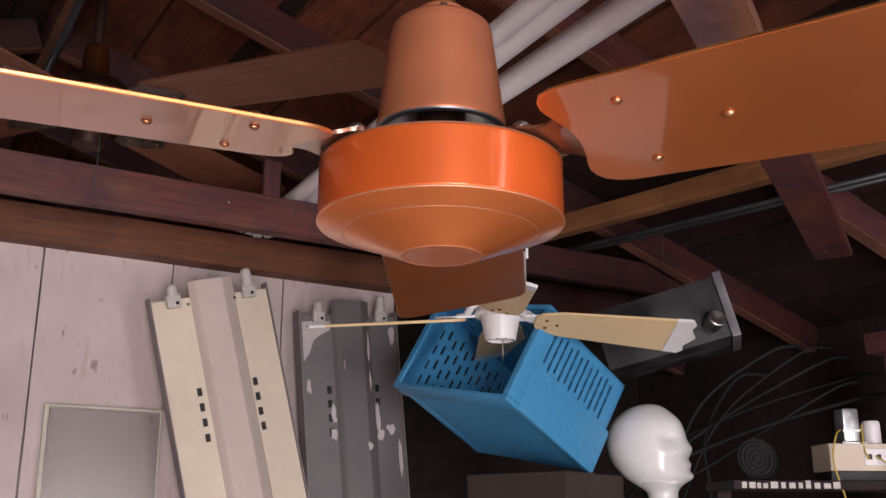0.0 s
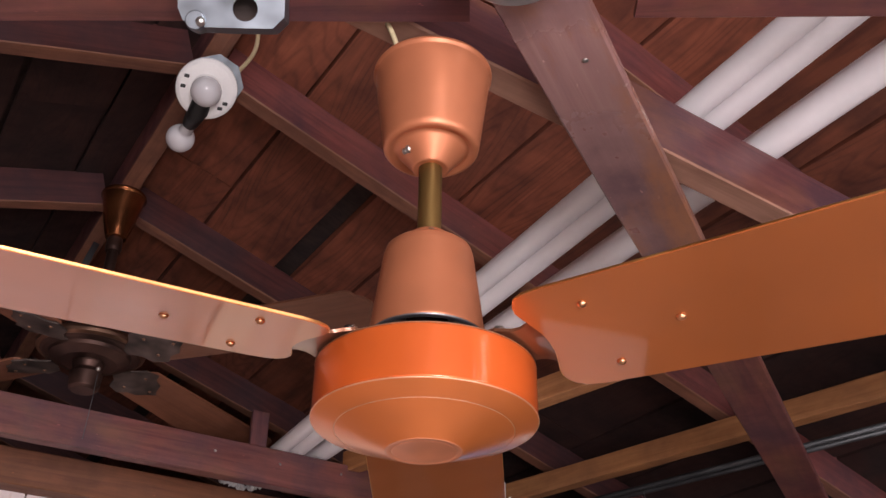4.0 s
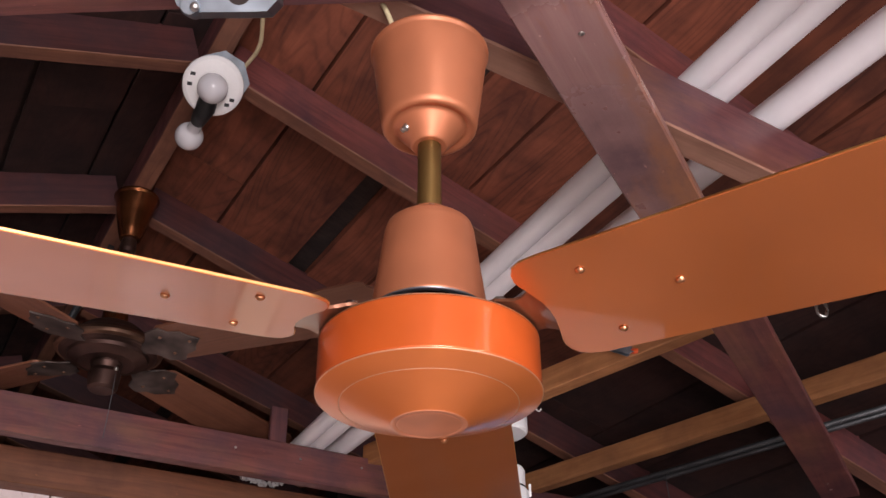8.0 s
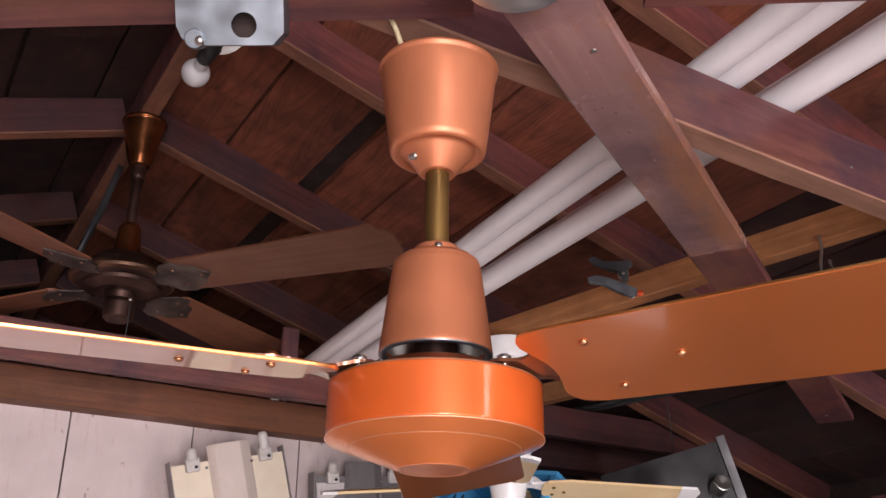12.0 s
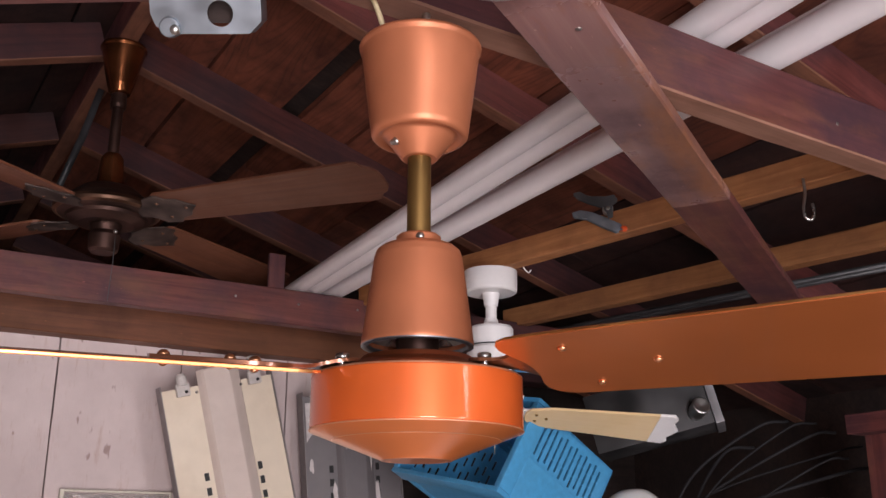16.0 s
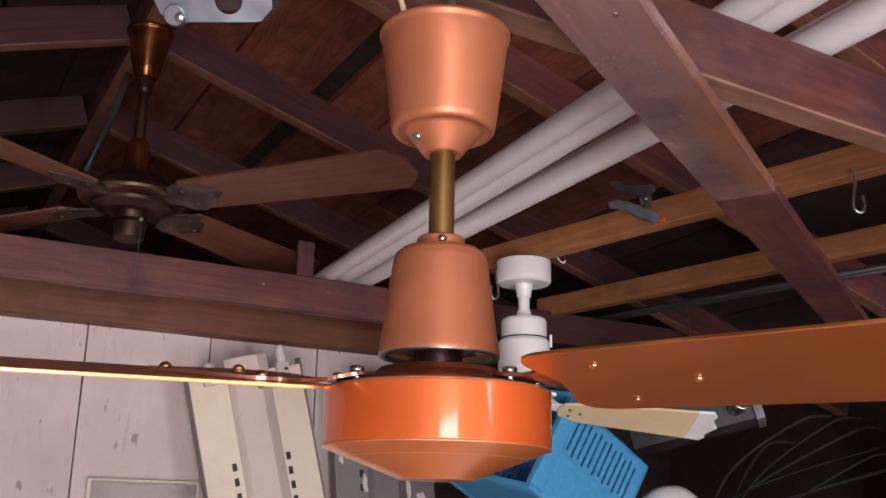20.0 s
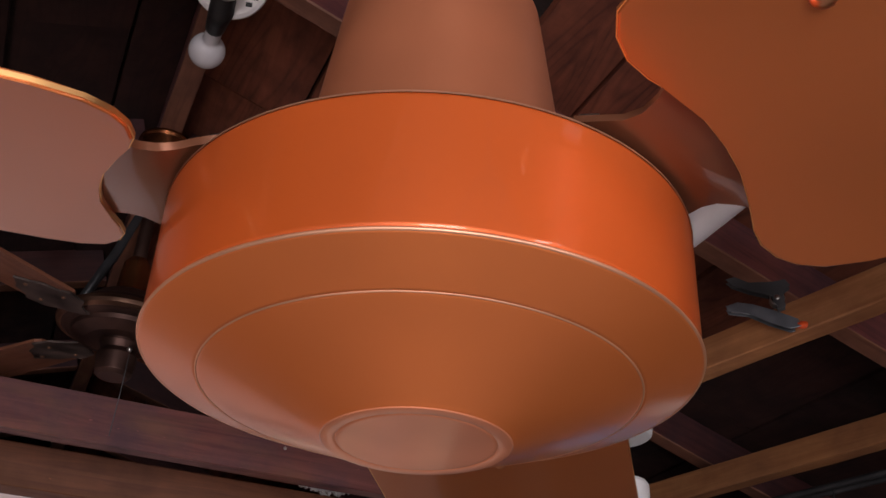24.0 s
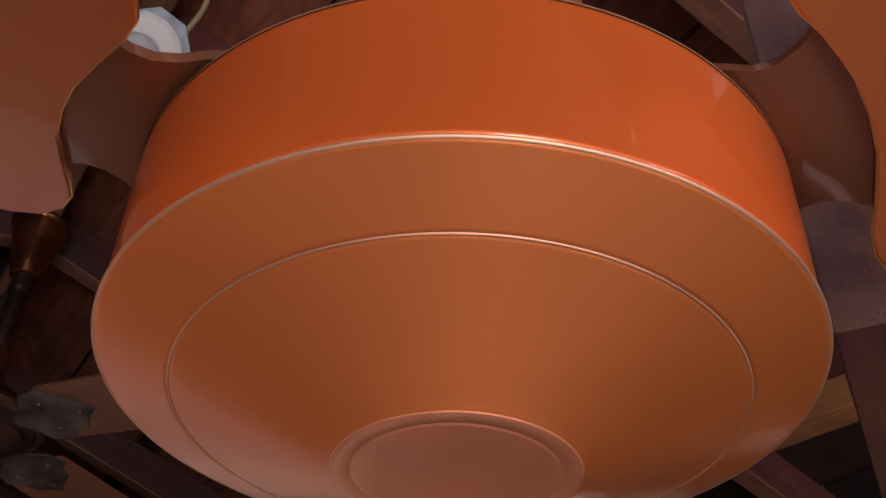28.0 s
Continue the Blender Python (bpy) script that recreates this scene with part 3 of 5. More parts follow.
bmesh.ops.recalc_face_normals(bm, faces=bm.faces)
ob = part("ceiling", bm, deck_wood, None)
ob.data.materials.append(deck_shade)
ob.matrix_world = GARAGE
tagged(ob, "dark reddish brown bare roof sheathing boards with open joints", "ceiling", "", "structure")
bm = bmesh.new()
for side in (-1, 1):
    box(bm, (FRONT_Y - 0.3, -0.05, 0.024), (4.3, 2.6, 0.05), 0, Matrix(((0, side * c, 0, -0.015), (1, 0, 0, 0), (0, -s, 1, RIDGE_Z + 0.098), (0, 0, 0, 1))))
bmesh.ops.recalc_face_normals(bm, faces=bm.faces)
solo("roof", bm, dark_wood, GARAGE, "dark roofing above the sheathing boards", "roof", "", "structure")
# added wall; near-black boards stand in for the unlit space behind
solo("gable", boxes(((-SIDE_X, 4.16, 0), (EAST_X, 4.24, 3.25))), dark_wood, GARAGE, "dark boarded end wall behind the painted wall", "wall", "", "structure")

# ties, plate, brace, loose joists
first_tie = timber("tie_beam", (-2.1, -0.097, 2.4520), (2.1, 0.103, 2.4520), 0.043, 0.090, timber_dark_tie, "dark purplish tie beam with underside coloured brown for floor bounce, carrying the orange fan", seed=61, category="beam")
# downward faces get the lighter wood that stands in for bounced light
first_tie.data.materials.append(timber_bounce)
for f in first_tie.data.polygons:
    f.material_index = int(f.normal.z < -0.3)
second_tie = timber("tie_beam", (-2.1, 1.54, 2.470), (2.1, 1.55, 2.466), 0.04, 0.092, timber_tie, "purplish brown tie beam before the painted wall", seed=62, category="beam")
timber("tie_beam", (-2.1, -1.75, 2.47), (2.1, -1.75, 2.47), 0.04, 0.090, timber_tie, "purplish brown tie beam near the doorway", seed=66, category="beam")
plate_beam = timber("wall_plate", (-2.05, 1.80, 2.431), (2.05, 1.80, 2.431), 0.085, 0.088, timber_plate, "brown wall plate on top of the painted boards", seed=63, category="beam")
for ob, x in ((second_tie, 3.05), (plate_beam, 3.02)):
    ob.data.materials.append(timber_shade)        # shade of the corner past the painted wall, put into the colour
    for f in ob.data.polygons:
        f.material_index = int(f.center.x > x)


def world_line(name, p, q, width, height, material, label, seed, category="timber"):
    """A timber given in world metres by two points on the middle of its underside."""
    inv = GARAGE.inverted()
    return timber(name, inv @ Vector(p), inv @ Vector(q), width, height, material, label, 0.002, seed, category)


BRACE_SPLIT = 0.793
BR = Vector((math.cos(radians(63.16)), math.sin(radians(63.16)), 0))
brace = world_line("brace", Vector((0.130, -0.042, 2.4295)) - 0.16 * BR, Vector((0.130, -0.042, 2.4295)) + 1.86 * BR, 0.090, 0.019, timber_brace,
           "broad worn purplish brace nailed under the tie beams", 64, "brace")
brace.data.materials.append(timber_tie)      # the far part takes the darker tie wood
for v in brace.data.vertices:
    if abs(v.co.x - BRACE_SPLIT) < 0.06:
        v.co.x = BRACE_SPLIT
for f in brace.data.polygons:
    f.material_index = int(f.center.x > BRACE_SPLIT)
JA = Vector((math.cos(radians(133)), math.sin(radians(133)), 0))
world_line("joist", Vector((0.45, 1.00, 2.5455)) - 1.1 * JA, Vector((0.45, 1.00, 2.5455)) + 0.95 * JA, 0.040, 0.056, timber_pale, "yellow brown loose joist lying on the ties", 65, "joist")
world_line("joist", Vector((0.58, 1.575, 2.5485)) - 1.3 * JA, Vector((0.58, 1.575, 2.5485)) + 0.55 * JA, 0.040, 0.056, timber_pale, "yellow brown loose joist lying on the ties", 67, "joist")

for p, q, n in (((-1.15, -0.058, 2.4495), (0.035, -0.098, 2.4435), 71), ((0.205, -0.104, 2.4495), (0.85, -0.125, 2.4495), 72)):
    world_line("cross_board", p, q, 0.10, 0.012, timber_tie, "purplish cross board with the junction boxes before the fan", n, "board")


def nail(parent, at, axis):
    """A flat rusty nail head on a timber, given in the timber's own axes."""
    turn = Vector(axis).to_track_quat("Z", "Y").to_matrix().to_4x4()
    part("nail_head", lathe([(0.0, 0.0012), (0.0030, 0.0010), (0.0036, 0.0), (0.0, -0.002)][::-1], 10, m=Matrix.Translation(at) @ turn), nail_steel, parent, "small grey nail head")


nail_steel = metal("nail_steel", (0.42, 0.38, 0.36), 0.4, 0.9, 0.0, 0.1, 0.3, 60)
for ob in [o for o in bpy.data.objects if o.name.split(".")[0] in ("brace", "tie_beam", "rafter", "joist")]:
    kind = ob.name.split(".")[0]
    rng = random.Random(len(ob.name) + int(ob.location.y * 100))
    span = ob.dimensions.x
    if kind == "brace":
        for x in (0.20, span - 0.08, span - 0.13):
            nail(ob, (x, rng.uniform(-0.03, 0.03), 0.001), (0, 0, -1))
    elif kind == "tie_beam":
        for x in (span * 0.35, span * 0.58, span * 0.62, span * 0.66):
            nail(ob, (x, -0.0192, rng.uniform(0.02, 0.07)), (0, -1, 0))

# posts and a short girt before the dark side wall
for y in (0.945, 0.345, -0.255):
    timber("stud", (SIDE_X - 0.045, y, 0.0), (SIDE_X - 0.045, y + 0.0001, 2.25), 0.088, 0.088, timber_tie, "reddish bare post of a rack before the side wall", seed=81, category="stud").matrix_world = GARAGE @ Matrix(((0, 0, 1, SIDE_X - 0.09), (0, 1, 0, y), (-1, 0, 0, 2.25), (0, 0, 0, 1)))
timber("girt", (1.925, 0.2, 2.225), (1.925, 0.99, 2.225), 0.07, 0.055, timber_old, "short reddish board fixed across the studs", seed=82, category="board")

# ---- the orange ceiling fan ----
fan = thing("ceiling_fan", Matrix.Translation((0, 0, 2.0)), "vintage three-blade ceiling fan with orange lacquered housing and copper blades", "ceiling fan")
# height 0 is the flat end of the lower cone
housing = part("motor_housing", lathe([(0.0925, 0.0735), (0.0960, 0.0742), (0.0975, 0.0728), (0.0975, 0.0272), (0.0968, 0.0262), (0.0950, 0.0262)], 160), orange, fan, "orange lacquered cylindrical housing band")
cone = part("lower_cone", lathe([(0.0968, 0.0266), (0.0978, 0.0258), (0.0974, 0.0250), (0.0778, 0.01750), (0.0772, 0.01775), (0.0766, 0.01706), (0.0342, 0.0009), (0.0330, 0.0002), (0.0318, 0.0001), (0.0300, 0.0006), (0.0, 0.0006)], 160), orange_cone, fan, "spun orange lower cone with a scribed groove")
part("groove_bead", lathe([(0.0775, 0.01745), (0.0773, 0.01710), (0.0770, 0.01705), (0.0768, 0.0172)], 160), pale_edge, cone, "thin bright scribed ring")
part("end_disc", lathe([(0.0331, 0.0003), (0.0329, -0.0001), (0.0326, -0.0002), (0.0284, -0.0002), (0.0281, -0.0001), (0.0279, 0.0001), (0.0276, 0.0001), (0.0274, -0.0001), (0.0271, -0.0002), (0.0, -0.0002)], 128), orange_matt, cone, "end disc coloured paler for its floor reflection, with a scribed ring")
part("rim_bead", lathe([(0.0970, 0.0264), (0.0980, 0.0261), (0.0983, 0.0256), (0.0979, 0.0250), (0.0970, 0.0250)], 160), pale_edge, fan, "worn bright copper rim")
part("top_bead", lathe([(0.0936, 0.0739), (0.0950, 0.0748), (0.0964, 0.0748), (0.0976, 0.0738), (0.0977, 0.0730)], 160), pale_edge, fan, "thin worn bright upper edge")
part("top_plate", lathe([(0.0930, 0.0738), (0.0880, 0.0775), (0.0640, 0.0830), (0.0560, 0.0880), (0.0520, 0.0930), (0.0, 0.0930)], 96), plate_copper, fan, "dark copper top plate")
part("rotor", lathe([(0.0, 0.092), (0.018, 0.092), (0.020, 0.095), (0.020, 0.122), (0.018, 0.128), (0.0, 0.128)], 64), antique_dark, fan, "dark bronze motor rotor seen in the gap")
bell = part("motor_bell", lathe([(0.0470, 0.112), (0.0490, 0.1045), (0.0527, 0.1045), (0.0530, 0.1065), (0.0525, 0.110), (0.0425, 0.190), (0.0405, 0.1965), (0.0360, 0.2005), (0.0215, 0.2015), (0.0, 0.2015)], 96),
            copper_satin, fan, "satin copper bell over the motor")
part("bell_lining", lathe([(0.0495, 0.1050), (0.0465, 0.114), (0.040, 0.140), (0.0, 0.141)], 64), steel, bell, "bare grey inside of the bell")
part("bell_rim", lathe([(0.0462, 0.1075), (0.0466, 0.1042), (0.0475, 0.1036), (0.0520, 0.1036), (0.0528, 0.1042), (0.0528, 0.1052)], 96), galvanised, bell, "bare grey metal rim")
collar = part("collar", lathe([(0.0215, 0.2010), (0.0215, 0.2115), (0.0200, 0.2130), (0.0, 0.2130)], 64), copper_satin, fan)
part("downrod", lathe([(0.0, 0.205), (0.0116, 0.205), (0.0116, 0.310), (0.0, 0.310)], 48), brass_old, fan, "aged brass downrod")
canopy = part("canopy", lathe([(0.0, 0.295), (0.0160, 0.2928), (0.0176, 0.2928), (0.0185, 0.2940), (0.0335, 0.3138), (0.0362, 0.3166), (0.0385, 0.3164), (0.0405, 0.3148), (0.0432, 0.3140), (0.0460, 0.3146), (0.0480, 0.3170),
                               (0.0490, 0.3218), (0.0600, 0.4065), (0.0606, 0.4090), (0.0622, 0.4105), (0.0625, 0.4128), (0.0612, 0.4148), (0.0575, 0.4155), (0.0, 0.4155)], 96), copper_satin, fan, "satin copper canopy cup")
hook = part("hanger", tube(curve_points([(0, 0, 0.412), (0, 0, 0.436), (0.006, 0, 0.452), (0.0, 0, 0.466)]), 0.004), steel, fan)


def screw(parent, at, axis, r=0.004, material=steel, name="screw"):
    """A small domed screw head at a point, facing axis."""
    turn = Vector(axis).to_track_quat("Z", "Y").to_matrix().to_4x4()
    return part(name, lathe([(0.0, r * 0.8), (r * 0.5, r * 0.68), (r * 0.86, r * 0.36), (r, 0.0), (0.0, 0.0)][::-1], 16, m=Matrix.Translation(at) @ turn), material, parent)


screw(canopy, (-0.0225, -0.0155, 0.3060), (-0.66, -0.45, -0.6), 0.0042)
screw(canopy, (-0.0262, -0.0105, 0.3070), (-0.74, -0.3, -0.6), 0.0032)
screw(collar, (0.002, -0.0213, 0.2070), (0, -1, 0), 0.0042)

ROOT = [(0.140, -0.0690), (0.126, -0.0675), (0.1165, -0.0625), (0.112, -0.055), (0.1105, -0.046), (0.1125, -0.037), (0.117, -0.027), (0.1198, -0.014), (0.1205, -0.001),
        (0.1195, 0.012), (0.1160, 0.026), (0.1120, 0.039), (0.1110, 0.047), (0.1130, 0.055), (0.1175, 0.0615), (0.1255, 0.0665), (0.140, 0.0690)]
TIP = [(0.508, 0.0820), (0.521, 0.0790), (0.528, 0.0700), (0.530, 0.058), (0.530, -0.062), (0.528, -0.074), (0.521, -0.083), (0.508, -0.0860)]
BLADE = (ROOT + TIP)[::-1]
# stations of the arm from the motor out: distance, both half widths, height of the underside, share of the blade's pitch
ARM = [(0.068, 0.024, 0.024, 0.0075, 0.0), (0.076, 0.032, 0.032, 0.0062, 0.0), (0.085, 0.034, 0.034, 0.0050, 0.0), (0.092, 0.030, 0.031, 0.0045, 0.08), (0.098, 0.026, 0.028, 0.0041, 0.25), (0.104, 0.025, 0.027, 0.0039, 0.50),
       (0.110, 0.027, 0.029, 0.0037, 0.76), (0.117, 0.032, 0.034, 0.0036, 0.94), (0.126, 0.040, 0.041, 0.0036, 1.0), (0.140, 0.049, 0.049, 0.0036, 1.0), (0.155, 0.053, 0.053, 0.0036, 1.0), (0.175, 0.051, 0.051, 0.0036, 1.0),
       (0.205, 0.031, 0.031, 0.0036, 1.0), (0.236, 0.012, 0.012, 0.0036, 1.0), (0.244, 0.006, 0.006, 0.0036, 1.0)]
PITCH = math.atan(0.19)


def outline_ccw(pts):
    area = sum(a[0] * b[1] - b[0] * a[1] for a, b in zip(pts, pts[1:] + pts[:1]))
    return pts if area > 0 else pts[::-1]


def edge_strip(rim, out, z0, z1, m):
    """A thin bare band round an outline, its face square to the sheet."""
    bm = bmesh.new()
    n = len(rim)
    rings = []
    for i in range(n):
        a, c, d = Vector(rim[i - 1]), Vector(rim[i]), Vector(rim[(i + 1) % n])
        side = ((c - a).normalized() + (d - c).normalized()).normalized()
        push = Vector((side.y, -side.x))
        p, q = c + push * out, c - push * 0.0015
        rings.append([bm.verts.new(m @ Vector((v.x, v.y, z))) for v, z in ((q, z0), (p, z0), (p, z1), (q, z1))])
    for i in range(n):
        a, c = rings[i], rings[(i + 1) % n]
        for k in range(4):
            bm.faces.new((a[k], c[k], c[(k + 1) % 4], a[(k + 1) % 4]))
    bmesh.ops.recalc_face_normals(bm, faces=bm.faces)
    return smooth(bm, 40)


def twisted_arm(m):
    """A pressed sheet arm, flat on the motor, with a waist, twisted to the blade's pitch."""
    bm = bmesh.new()
    cols, grids = 9, []
    for side in (0.0, 0.0030):
        grid = []
        for u, near, far, z, share in ARM:
            row = []
            for k in range(cols):
                v = -near + (near + far) * k / (cols - 1)
                back = (1.0 - share) * math.tan(PITCH) * v          # undo the pitch that m brings
                dish = -0.0012 * math.sin(math.pi * k / (cols - 1)) * (1.0 - abs(2 * share - 1.0))
                row.append(bm.verts.new(m @ Vector((u, v, z + side + back + dish))))
            grid.append(row)
        grids.append(grid)
    low, top = grids
    n = len(ARM)
    for i in range(n - 1):
        for k in range(cols - 1):
            bm.faces.new((low[i][k], low[i][k + 1], low[i + 1][k + 1], low[i + 1][k]))
            bm.faces.new((top[i][k], top[i + 1][k], top[i + 1][k + 1], top[i][k + 1]))
        for k in (0, cols - 1):
            bm.faces.new((low[i][k], low[i + 1][k], top[i + 1][k], top[i][k]))
    for i in (0, n - 1):
        for k in range(cols - 1):
            bm.faces.new((low[i][k], low[i][k + 1], top[i][k + 1], top[i][k]))
    bmesh.ops.recalc_face_normals(bm, faces=bm.faces)
    return smooth(bm, 40)


for angle, droop in ((-31.2, 0.55), (87.0, 0.4), (206.3, 0.8)):
    m = pose(0, 0, 0.0745, 0, 0, angle) @ pose(0, 0, 0, 0, droop, 0) @ Matrix.Rotation(-PITCH, 4, "X")
    blade = part("blade", plate(outline_ccw(BLADE), 0.0, 0.0032, 0.0008, m=m), blade_lacquer, fan, "glossy copper brown lacquered metal blade")
    rim = [(x, y) for x, y in outline_ccw(BLADE)]
    part("blade_edge", edge_strip(rim, 0.0005, 0.0008, 0.0025, m), gold_edge, blade, "bright bare golden edge")
    arm = part("blade_arm", twisted_arm(m), arm_brown, fan, "brown enamelled blade arm")
    for u, w in ((0.166, -0.041), (0.166, 0.043), (0.232, 0.001)):
        screw(blade, m @ Vector((u, w, -0.0002)), m.to_3x3() @ Vector((0, 0, -1)), 0.0040, gold_rivet, "rivet")
        screw(arm, m @ Vector((u, w, 0.0066)), m.to_3x3() @ Vector((0, 0, 1)), 0.0055, gold_rivet, "rivet_head")
    for w in (-0.022, 0.022):
        p = m @ Vector((0.083, w, 0.0082 + math.tan(PITCH) * w))
        part("bolt", lathe([(0.0, -0.014), (0.0034, -0.014), (0.0034, 0.0), (0.0062, 0.0), (0.0062, 0.0052), (0.005, 0.006), (0.0, 0.006)], 6, m=Matrix.Translation(p)), steel, arm, "zinc hexagon bolt")
cable = part("supply_cable", tube(curve_points([(-0.034, -0.030, 0.414), (-0.044, -0.033, 0.445), (-0.060, -0.036, 0.480), (-0.070, -0.03, 0.53)]), 0.0028, 8), cable_tan, fan, "tan supply cable into the canopy")

# ---- boxes on the tie beam ----


def knockout_box(m, label):
    """An octagonal box whose closed back, with a round knockout, faces along local z."""
    t = thing("junction_box", m, label, "junction box")
    left, right, low, high, cut = -0.057, 0.043, -0.0485, 0.034, 0.011
    outline = outline_ccw([(right, low + cut), (right, high - cut), (right - cut, high), (left + cut, high), (left, high - cut), (left, low + cut), (left + cut, low), (right - cut, low)])
    hx, hy, r, n = 0.006, 0.016, 0.0118, 32
    bm = bmesh.new()
    # back plate with a hole cut through, and a rim of side walls
    out_ring, in_ring = [], []
    for i in range(n):
        a = 2 * math.pi * i / n
        d = Vector((math.cos(a), math.sin(a)))
        best = 1.0
        for p, q in zip(outline, outline[1:] + outline[:1]):
            e = Vector((q[0] - p[0], q[1] - p[1]))
            den = d.x * e.y - d.y * e.x
            if abs(den) > 1e-9:
                w = Vector((p[0] - hx, p[1] - hy))
                far, s = (w.x * e.y - w.y * e.x) / den, (w.x * d.y - w.y * d.x) / den
                if far > 0 and -1e-6 <= s <= 1 + 1e-6:
                    best = min(best, far)
        out_ring.append((hx + d.x * best, hy + d.y * best))
        in_ring.append((hx + d.x * r, hy + d.y * r))
    lo = [bm.verts.new((x, y, 0.0)) for x, y in in_ring]
    hi = [bm.verts.new((x, y, 0.0)) for x, y in out_ring]
    lo2 = [bm.verts.new((x, y, 0.0016)) for x, y in in_ring]
    back = [bm.verts.new((x, y, 0.030)) for x, y in out_ring]
    for i in range(n):
        j = (i + 1) % n
        bm.faces.new((lo[i], lo[j], hi[j], hi[i]))
        bm.faces.new((lo[j], lo[i], lo2[i], lo2[j]))
        bm.faces.new((hi[i], hi[j], back[j], back[i]))
    bmesh.ops.recalc_face_normals(bm, faces=bm.faces)
    part("body", smooth(bm, 20), galvanised, t, "galvanised octagonal shell")
    # dark panel behind the knockout stands in for shade in the box
    part("inside", boxes(((-0.036, -0.036, 0.024), (0.036, 0.026, 0.029))), dark_wood, t, "dark panel for the shade inside")
    part("lug", lathe([(0.0, -0.006), (0.009, -0.006), (0.010, 0.0), (0.009, 0.018), (0.0, 0.018)], 18, m=Matrix.Translation((-0.040, 0.028, 0.002))), galvanised, t)
    screw(t, (-0.034, 0.030, -0.0065), (0, 0.1, -1), 0.0048)
    return t


knockout_box(pose(-0.183, -0.131, 2.398, -57, 0, 0), "galvanised octagonal junction box with an open knockout on the cross board")

# round box at the start of the brace
t = thing("round_junction_box", pose(0.072, -0.172, 2.3965), "round galvanised junction box under the cross board", "junction box")
part("body", lathe([(0.0, 0.046), (0.046, 0.046), (0.046, 0.006), (0.049, 0.005), (0.0505, 0.003), (0.049, 0.0), (0.040, -0.001), (0.0, -0.001)][::-1], 48), bright_zinc, t)
screw(t, (0.03, 0, -0.001), (0, 0, -1), 0.004)
screw(t, (-0.03, 0, -0.001), (0, 0, -1), 0.004)
part("ear", boxes(((-0.012, 0.030, 0.030), (0.012, 0.066, 0.0335))), bright_zinc, t)

# ---- porcelain lampholder on the ridge ----
LAMP = Matrix.Translation((-0.447, 0.722, 2.997)) @ Vector((0.20, -0.66, -0.72)).to_track_quat("-Z", "Y").to_matrix().to_4x4()
LAMP_IN = LAMP.inverted()
t = thing("lampholder", LAMP, "white porcelain lampholder with two frosted bulbs under the ridge beam", "lampholder")
part("back_box", lathe([(0.0, 0.050), (0.050, 0.050), (0.056, 0.002), (0.0, 0.002)][::-1], 8, m=Matrix.Translation((-0.014, 0.016, 0.0))), galvanised, t, "galvanised box")
part("base", lathe([(0.0, 0.004), (0.058, 0.004), (0.0605, 0.0), (0.059, -0.006), (0.052, -0.010), (0.030, -0.012), (0.024, -0.024), (0.0, -0.024)][::-1], 40), porcelain, t, "white porcelain base")
# black blocks stand in for the shade in the terminal holes
for a in (24, 357, 208, 226):
    x, y = 0.045 * math.cos(radians(a)), 0.045 * math.sin(radians(a))
    part("terminal_hole", boxes(((x - 0.005, y - 0.0035, -0.0118), (x + 0.005, y + 0.0035, -0.008)), bevel=0.001), black_plastic, t, "black block for a shaded hole")
mid = LAMP_IN @ Vector((-0.463, 0.745, 2.958))
part("twin_adapter", tube([Vector((0, 0, -0.020)), Vector((0, 0, -0.034)), mid, LAMP_IN @ Vector((-0.487, 0.785, 2.957))], [0.016, 0.017, 0.020, 0.015], 12), black_plastic, t, "black twin socket adapter")


def bulb(parent, at, to, r):
    """A round bulb with its screw end at a point and its middle at another."""
    axis = Vector(to) - Vector(at)
    turn = Matrix.Translation(at) @ axis.to_track_quat("Z", "Y").to_matrix().to_4x4()
    d = axis.length
    prof = [(0.0, 0.0), (0.013, 0.0), (0.0135, max(0.004, d - r * 1.02))]
    n = 16
    for i in range(n + 1):
        a = math.pi * (0.16 + 0.84 * i / n)
        prof.append((max(0.0, r * math.sin(a)), d - r * math.cos(a)))
    prof[-1] = (0.0, prof[-1][1])
    return part("bulb", lathe(prof, 32, m=turn), bulb_mat, parent, "frosted round bulb")


bulb(t, mid, LAMP_IN @ Vector((-0.440, 0.698, 2.969)), 0.0300)
bulb(t, LAMP_IN @ Vector((-0.480, 0.775, 2.957)), LAMP_IN @ Vector((-0.515, 0.832, 2.957)), 0.0295)
part("supply_cable", tube([LAMP_IN @ (GARAGE @ Vector(p)) for p in curve_points([(0.035, 0.815, 3.035), (0.040, 0.74, 3.04), (0.012, 0.64, 3.05), (0.030, 0.56, 3.052), (0.055, 0.44, 3.06), (0.03, 0.2, 3.07)])], 0.0042, 8), cable_tan, t, "tan cable along the ridge")

# ---- the second fan, antique copper, under the ridge ----
F2 = Vector((-0.738, 1.200, 0))
t = thing("ceiling_fan", Matrix.Translation((F2.x, F2.y, 2.55)), "antique copper ceiling fan with four brown wooden blades under the ridge", "ceiling fan")
part("canopy", lathe([(0.0, 0.385), (0.016, 0.385), (0.0240, 0.388), (0.0300, 0.408), (0.0385, 0.443), (0.0462, 0.480), (0.0495, 0.495), (0.0500, 0.498), (0.0530, 0.4995), (0.0535, 0.503), (0.0520, 0.507), (0.0, 0.507)], 48), antique_copper, t, "antique copper canopy cup")
part("downrod", lathe([(0.0, 0.215), (0.0125, 0.215), (0.0125, 0.388), (0.0, 0.388)], 32), antique_dark, t)
